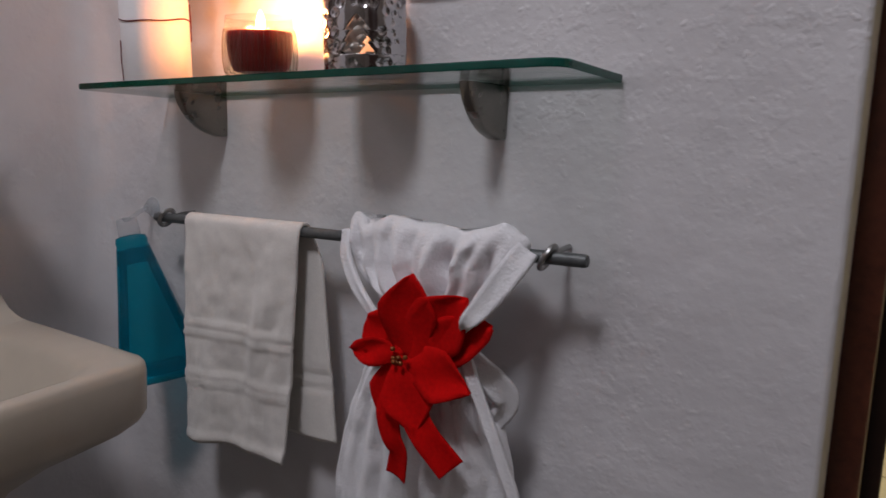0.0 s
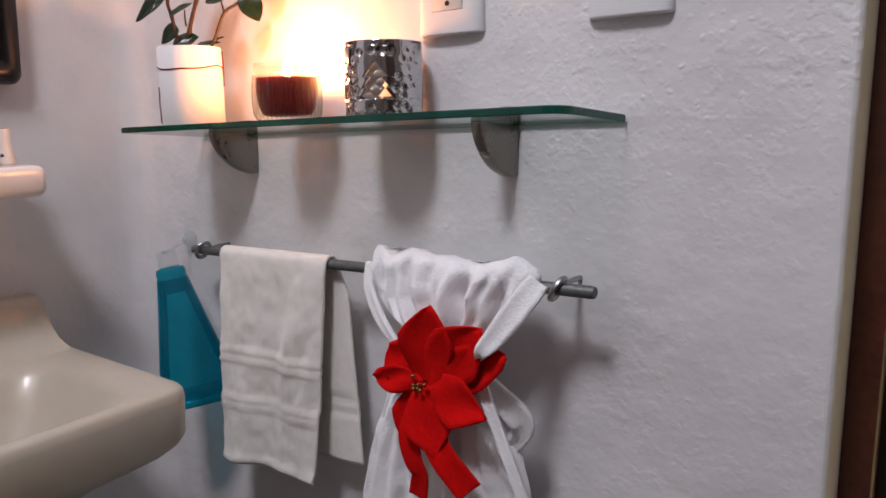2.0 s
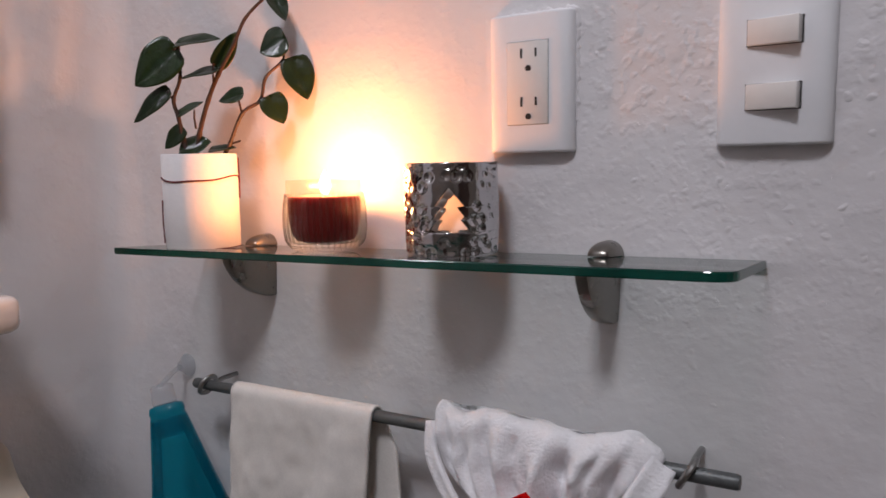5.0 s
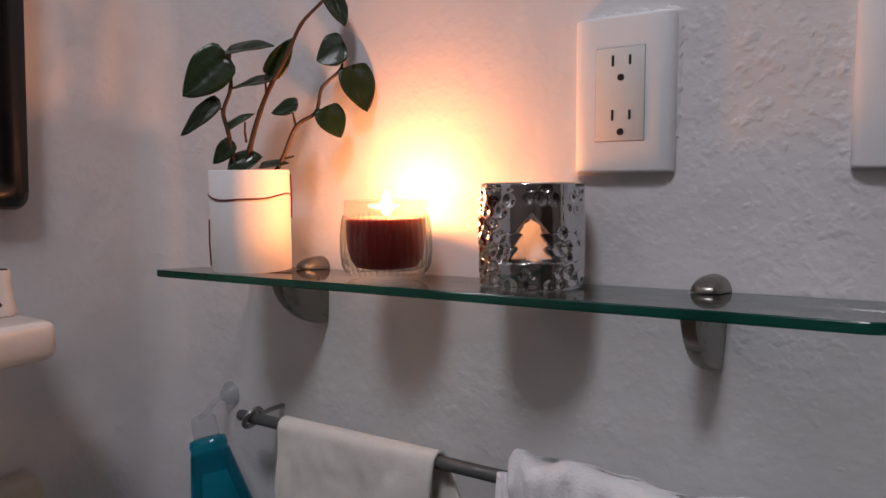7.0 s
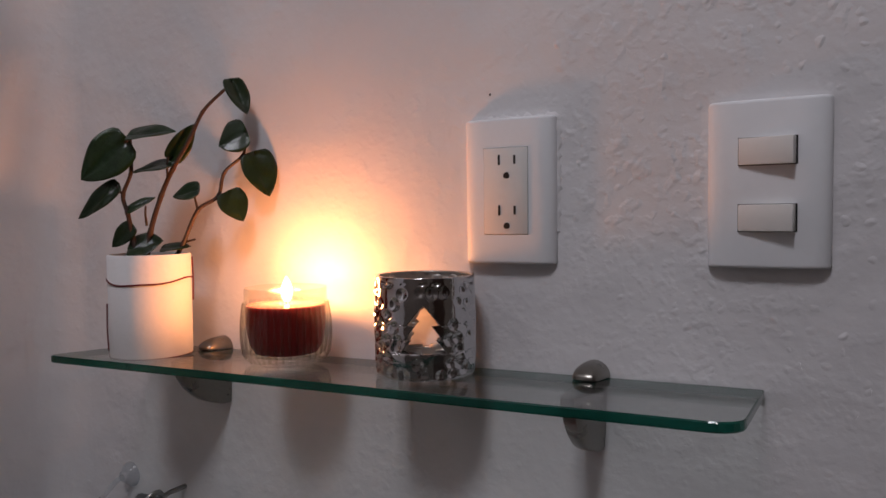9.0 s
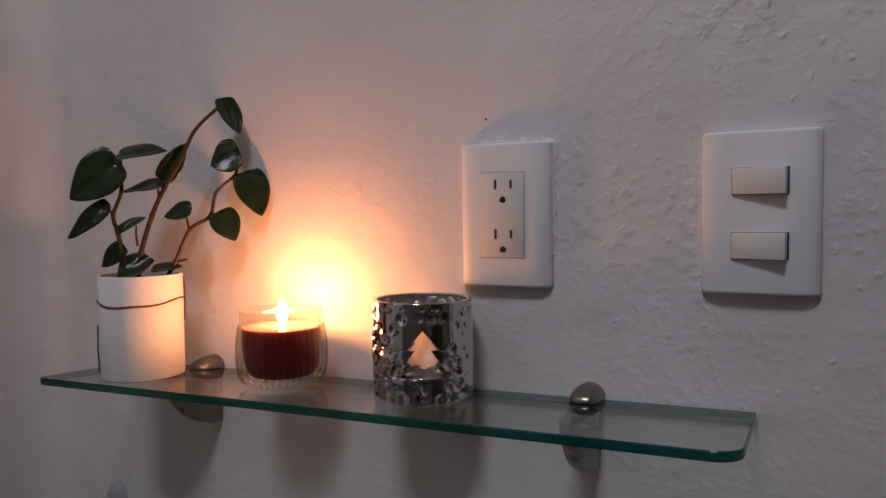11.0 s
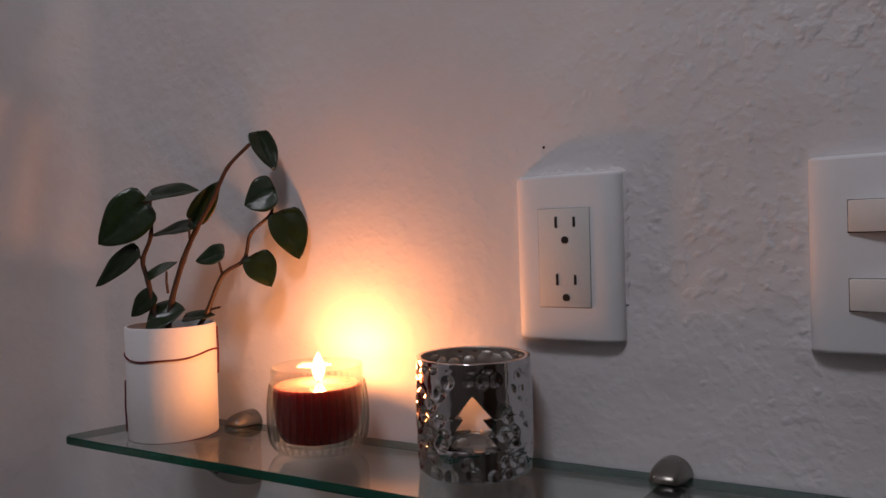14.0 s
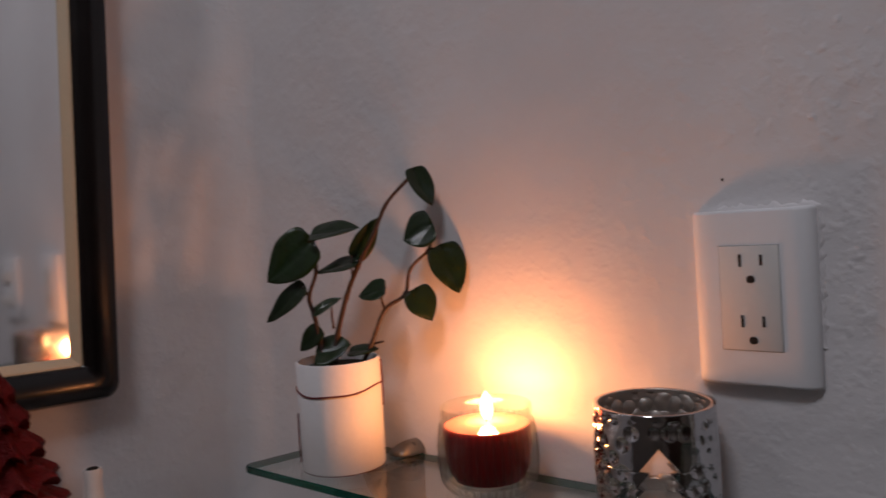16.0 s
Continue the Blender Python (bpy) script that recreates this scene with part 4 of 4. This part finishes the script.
strip([(0.484, -0.090, 0.862), (0.492, -0.100, 0.838), (0.504, -0.101, 0.821), (0.517, -0.098, 0.806), (0.528, -0.095, 0.793)], 0.027, (0.3, -1, 0), 0.0015, FELT, "ribbon_tail", flower, 0.25)
strip([(0.462, -0.090, 0.858), (0.460, -0.099, 0.835), (0.464, -0.100, 0.812), (0.470, -0.097, 0.796), (0.467, -0.094, 0.782), (0.463, -0.092, 0.766)], 0.026, (0.2, -1, 0), 0.0015, FELT, "ribbon_tail", flower, -0.3, taper=lambda s: 0.75 + 0.45 * abs(s - 0.62))
part("tie_band", loft([[(0.478 + 0.043 * math.cos(a), -0.058 + 0.028 * math.sin(a), z) for a in (2 * math.pi * i / 32 for i in range(32))] for z in (0.880, 0.898)], True, (False, False)), FELT, flower)

# ---- teal bottle on a clear suction hook ----
hook = thing("suction_hook", (-0.03, 0, 0.972), "clear plastic suction hook on the wall", "hook")
part("suction_cup", loft([[(-0.012 + r * math.cos(a), y, 0.975 + r * math.sin(a)) for a in (2 * math.pi * i / 28 for i in range(28))] for r, y in ((0.014, -0.0005), (0.0128, -0.003), (0.008, -0.007), (0.006, -0.012))]), MILKY, hook)
part("hook_arm", tube(smooth_path([(-0.012, -0.011, 0.975), (-0.010, -0.024, 0.972), (-0.004, -0.040, 0.966), (0.005, -0.053, 0.966), (0.012, -0.060, 0.968)], 5), 0.003, 8), MILKY, hook)
BT, BB = Vector((0.016, -0.060, 0.958)), Vector((0.070, -0.064, 0.766))
bottle = thing("plastic_bottle", tuple(BB), "translucent teal plastic bottle hanging from the suction hook", "bottle")
axis = (BB - BT).normalized()
across = Vector((0.62, 0.55, 0))
across = (across - axis * across.dot(axis)).normalized()
deep = axis.cross(across)


def bottle_ring(d, w, t, n=40, power=0.75):
    c = BT + axis * d + across * 0.10 * w
    return [c + across * 1.08 * w * math.copysign(abs(math.cos(a)) ** power, math.cos(a)) + deep * t * math.copysign(abs(math.sin(a)) ** power, math.sin(a)) for a in (2 * math.pi * i / n for i in range(n))]


H = (BB - BT).length
part("body", loft([bottle_ring(d, w, t) for d, w, t in ((0.010, 0.010, 0.009), (0.012, 0.0165, 0.013), (0.018, 0.0180, 0.014), (0.023, 0.0172, 0.0135), (0.026, 0.0185, 0.0142), (0.08, 0.0285, 0.0175),
                                                        (0.14, 0.0405, 0.0215), (H - 0.022, 0.0468, 0.0235), (H - 0.010, 0.0475, 0.024), (H - 0.003, 0.0445, 0.022), (H, 0.038, 0.018))]), BLUE, bottle, smooth="all")
part("base_ring", loft([bottle_ring(d, w, t) for d, w, t in ((H - 0.024, 0.0472, 0.0240), (H - 0.018, 0.0478, 0.0244), (H - 0.014, 0.0478, 0.0244), (H - 0.010, 0.0472, 0.0240))], True, (False, False)), BLUE, bottle)
# added inner tubes and second shoulder layer, darkening the sides like plastic seen edge-on
for s in (-1, 1):
    part("edge_darkening_tube", tube([BT + axis * d + across * (0.10 * w + s * (1.08 * w - 0.0066)) for d, w in ((0.032, 0.0195), (0.08, 0.0285), (0.14, 0.0405), (H - 0.030, 0.0460))], [0.0045, 0.0050, 0.0056, 0.0058], 12), BLUE, bottle, smooth="all")
part("shoulder", loft([bottle_ring(d, w, t) for d, w, t in ((0.027, 0.0178, 0.0136), (0.046, 0.0213, 0.0148))], True, (False, False)), BLUE, bottle, smooth="all")
part("cap", loft([bottle_ring(d, w, w, 28, 1.0) for d, w in ((-0.012, 0.009), (-0.010, 0.0115), (0.008, 0.0125), (0.0105, 0.012))]), MILKY, bottle, "clear screw cap", smooth="all")

# ---- wash basin ----
sink = thing("washbasin", (0.04, -0.40, 0.62), "cream ceramic washbasin fixed to the wall", "washbasin")
BX0, BX1, BY0, BY1, BZ = WX + 0.002, 0.214, -0.66, -0.167, 0.857
rings = []
for z, inset, r in ((0.60, 0.17, 0.05), (0.66, 0.145, 0.045), (0.72, 0.105, 0.045), (0.752, 0.066, 0.045), (0.772, 0.032, 0.042), (0.783, 0.014, 0.038), (0.792, 0.005, 0.034), (0.802, 0.0008, 0.030), (BZ - 0.014, 0.0, 0.026), (BZ - 0.005, 0.0014, 0.025), (BZ - 0.001, 0.005, 0.023), (BZ, 0.010, 0.020)):
    rings.append(rounded_rect(BX0, BX1 - inset, BY0 + inset, BY1 - inset * 0.8, z, r))
for z, ins, end, back, r in ((BZ, 0.014, 0.042, 0.098, 0.045), (BZ - 0.003, 0.020, 0.048, 0.104, 0.046), (BZ - 0.012, 0.026, 0.055, 0.110, 0.05), (BZ - 0.04, 0.036, 0.068, 0.120, 0.055), (BZ - 0.08, 0.052, 0.090, 0.132, 0.055), (BZ - 0.115, 0.080, 0.120, 0.150, 0.045), (BZ - 0.132, 0.115, 0.160, 0.175, 0.03)):
    rings.append(rounded_rect(BX0 + back, BX1 - ins, BY0 + end, BY1 - end, z, r))
part("basin", loft(rings), SINK, sink, smooth="all")
prof = [(0.0, -0.006), (0.100, -0.006), (0.088, 0.0006), (0.072, 0.004), (0.056, 0.010), (0.042, 0.022), (0.033, 0.036), (0.027, 0.050), (0.022, 0.059), (0.014, 0.063), (0.0, 0.063)]
rows = [[(BX0 + x, y, BZ + z * s) for x, z in prof] for y, s in ((BY0 + 0.008, 0.96), (BY0 + 0.012, 1.0), (BY1 - 0.014, 1.0), (BY1 - 0.009, 0.98), (BY1 - 0.007, 0.93))]
part("back_ledge", loft(rows), SINK, sink)

# ---- ledge on the side wall with ornaments ----
ledge = thing("ceramic_ledge", (WX, -0.4, 1.075), "white ceramic wall ledge under the mirror", "shelf")
part("slab", loft([rounded_rect(WX + 0.0005, -0.012 + i, -0.62, -0.190 + i, z, 0.008) for z, i in ((1.056, -0.006), (1.059, -0.002), (1.064, 0.0), (1.086, 0.0), (1.090, -0.002), (1.092, -0.006))]), WHITE_CERAMIC, ledge)
vase = thing("small_vase", (-0.078, -0.206, 1.0925), "tiny white ceramic vase with brown marks", "vase")
part("vase_body", lathe(-0.078, -0.206, [(0.010, 1.0925), (0.0115, 1.096), (0.0085, 1.108), (0.0070, 1.122), (0.0080, 1.134), (0.0072, 1.136), (0.005, 1.134)], 24), WHITE_CERAMIC, vase)
part("vase_mouth", lathe(-0.078, -0.206, [(0.0052, 1.1345), (0.0052, 1.1362), (0.004, 1.1366)], 16), WICK, vase, "dark mouth of the vase")
part("brown_mark", lathe(-0.0725, -0.2115, [(0.0015, 1.100), (0.0032, 1.103), (0.0015, 1.106)], 10), STEM, vase, "small brown mark")
xmas = thing("red_tree_ornament", (-0.075, -0.283, 1.0925), "red glittering tree ornament on a pale round base", "ornament")
part("base", lathe(-0.075, -0.283, [(0.018, 1.0925), (0.026, 1.098), (0.031, 1.108), (0.030, 1.117), (0.02, 1.120)], 32), WHITE_CERAMIC, xmas, "pale rounded base")
for k, (z, r, h) in enumerate(((1.117, 0.050, 0.046), (1.143, 0.043, 0.044), (1.168, 0.034, 0.042), (1.193, 0.025, 0.040), (1.215, 0.016, 0.036))):
    rings = []
    for s, q in ((0.0, 0.55), (0.0, 1.0), (0.08, 0.97), (0.35, 0.66), (0.7, 0.36), (1.0, 0.06)):
        ring = []
        for i in range(60):
            a = 2 * math.pi * i / 60 + 0.3 * k
            wave = 1 + 0.13 * math.sin(9 * a) * (1 - s)
            ring.append((-0.075 + r * q * wave * math.cos(a), -0.283 + r * q * wave * math.sin(a), z + h * s + 0.006 * math.sin(9 * a + 1.2) * (1 - s) * (q > 0.6)))
        rings.append(ring)
    part("tier", loft(rings), RED_GLITTER, xmas)

# ---- mirror ----
mirror = thing("wall_mirror", (WX, -0.42, 1.195), "wall mirror in a glossy black wooden frame", "mirror")
MY0, MY1, MZ0, MZ1 = -0.66, -0.162, 1.190, 1.86


def crooked(y, z, lean=radians(2.2)):
    """The mirror hangs a little askew on the wall."""
    dy, dz = y - MY1, z - MZ0
    return MY1 + dy * math.cos(lean) + dz * math.sin(lean), MZ0 - dy * math.sin(lean) + dz * math.cos(lean)


def frame_ring(inset, x, r):
    return [(x, *crooked(y, z)) for y, z, _ in rounded_rect(MY0 + inset, MY1 - inset, MZ0 + inset, MZ1 - inset, 0, max(r, 0.0005), 6)]


part("frame", loft([frame_ring(i, WX + x, r) for i, x, r in ((0.0, 0.0005, 0.014), (0.0, 0.012, 0.014), (0.003, 0.019, 0.013), (0.010, 0.0225, 0.010), (0.022, 0.021, 0.006), (0.031, 0.0165, 0.003), (0.034, 0.0125, 0.002), (0.034, 0.0005, 0.002))], True, (False, False)), FRAME_BLACK, mirror)
part("liner", loft([frame_ring(i, WX + x, 0.001) for i, x in ((0.0342, 0.004), (0.0342, 0.0122), (0.0360, 0.0120), (0.0430, 0.0070), (0.0430, 0.004))], True, (False, False)), LINER, mirror, "cream inner liner of the frame", smooth=False)
part("mirror_glass", loft([frame_ring(0.035, WX + x, 0.001) for x in (0.002, 0.0058)]), MIRROR, mirror, "silvered mirror glass", smooth=False)

# ---- floor tiles of the next room ----
turn = radians(-9)


def clip(poly, axis, limit, sign):
    """Cut a flat polygon at a line across x or y."""
    out = []
    for p, q in zip(poly, poly[1:] + poly[:1]):
        dp, dq = sign * (limit - p[axis]), sign * (limit - q[axis])
        if dp >= 0:
            out.append(p)
        if dp * dq < 0:
            s = dp / (dp - dq)
            out.append((p[0] + (q[0] - p[0]) * s, p[1] + (q[1] - p[1]) * s))
    return out


for i in range(-5, 9):
    for j in range(-3, 9):
        poly = []
        for dx, dy in ((-1, -1), (1, -1), (1, 1), (-1, 1)):
            cx, cy = 0.35 + 0.40 * i + 0.1965 * dx - 0.9, 0.45 + 0.40 * j + 0.1965 * dy - 1.7
            poly.append((0.9 + cx * math.cos(turn) - cy * math.sin(turn), 1.7 + cx * math.sin(turn) + cy * math.cos(turn)))
        for axis, limit, sign in ((0, 2.898, 1), (0, -1.198, -1), (1, 3.043, 1), (1, DEPTH + 0.018, -1)):
            poly = clip(poly, axis, limit, sign) if len(poly) > 2 else poly
        if len(poly) < 3 or max(p[0] for p in poly) - min(p[0] for p in poly) < 0.02:
            continue
        ob = mesh_object("tile", loft([[(x, y, z) for x, y in poly] for z in (-0.004, 0.0)]), FLOOR_TILE)
        ob.parent = hall_floor
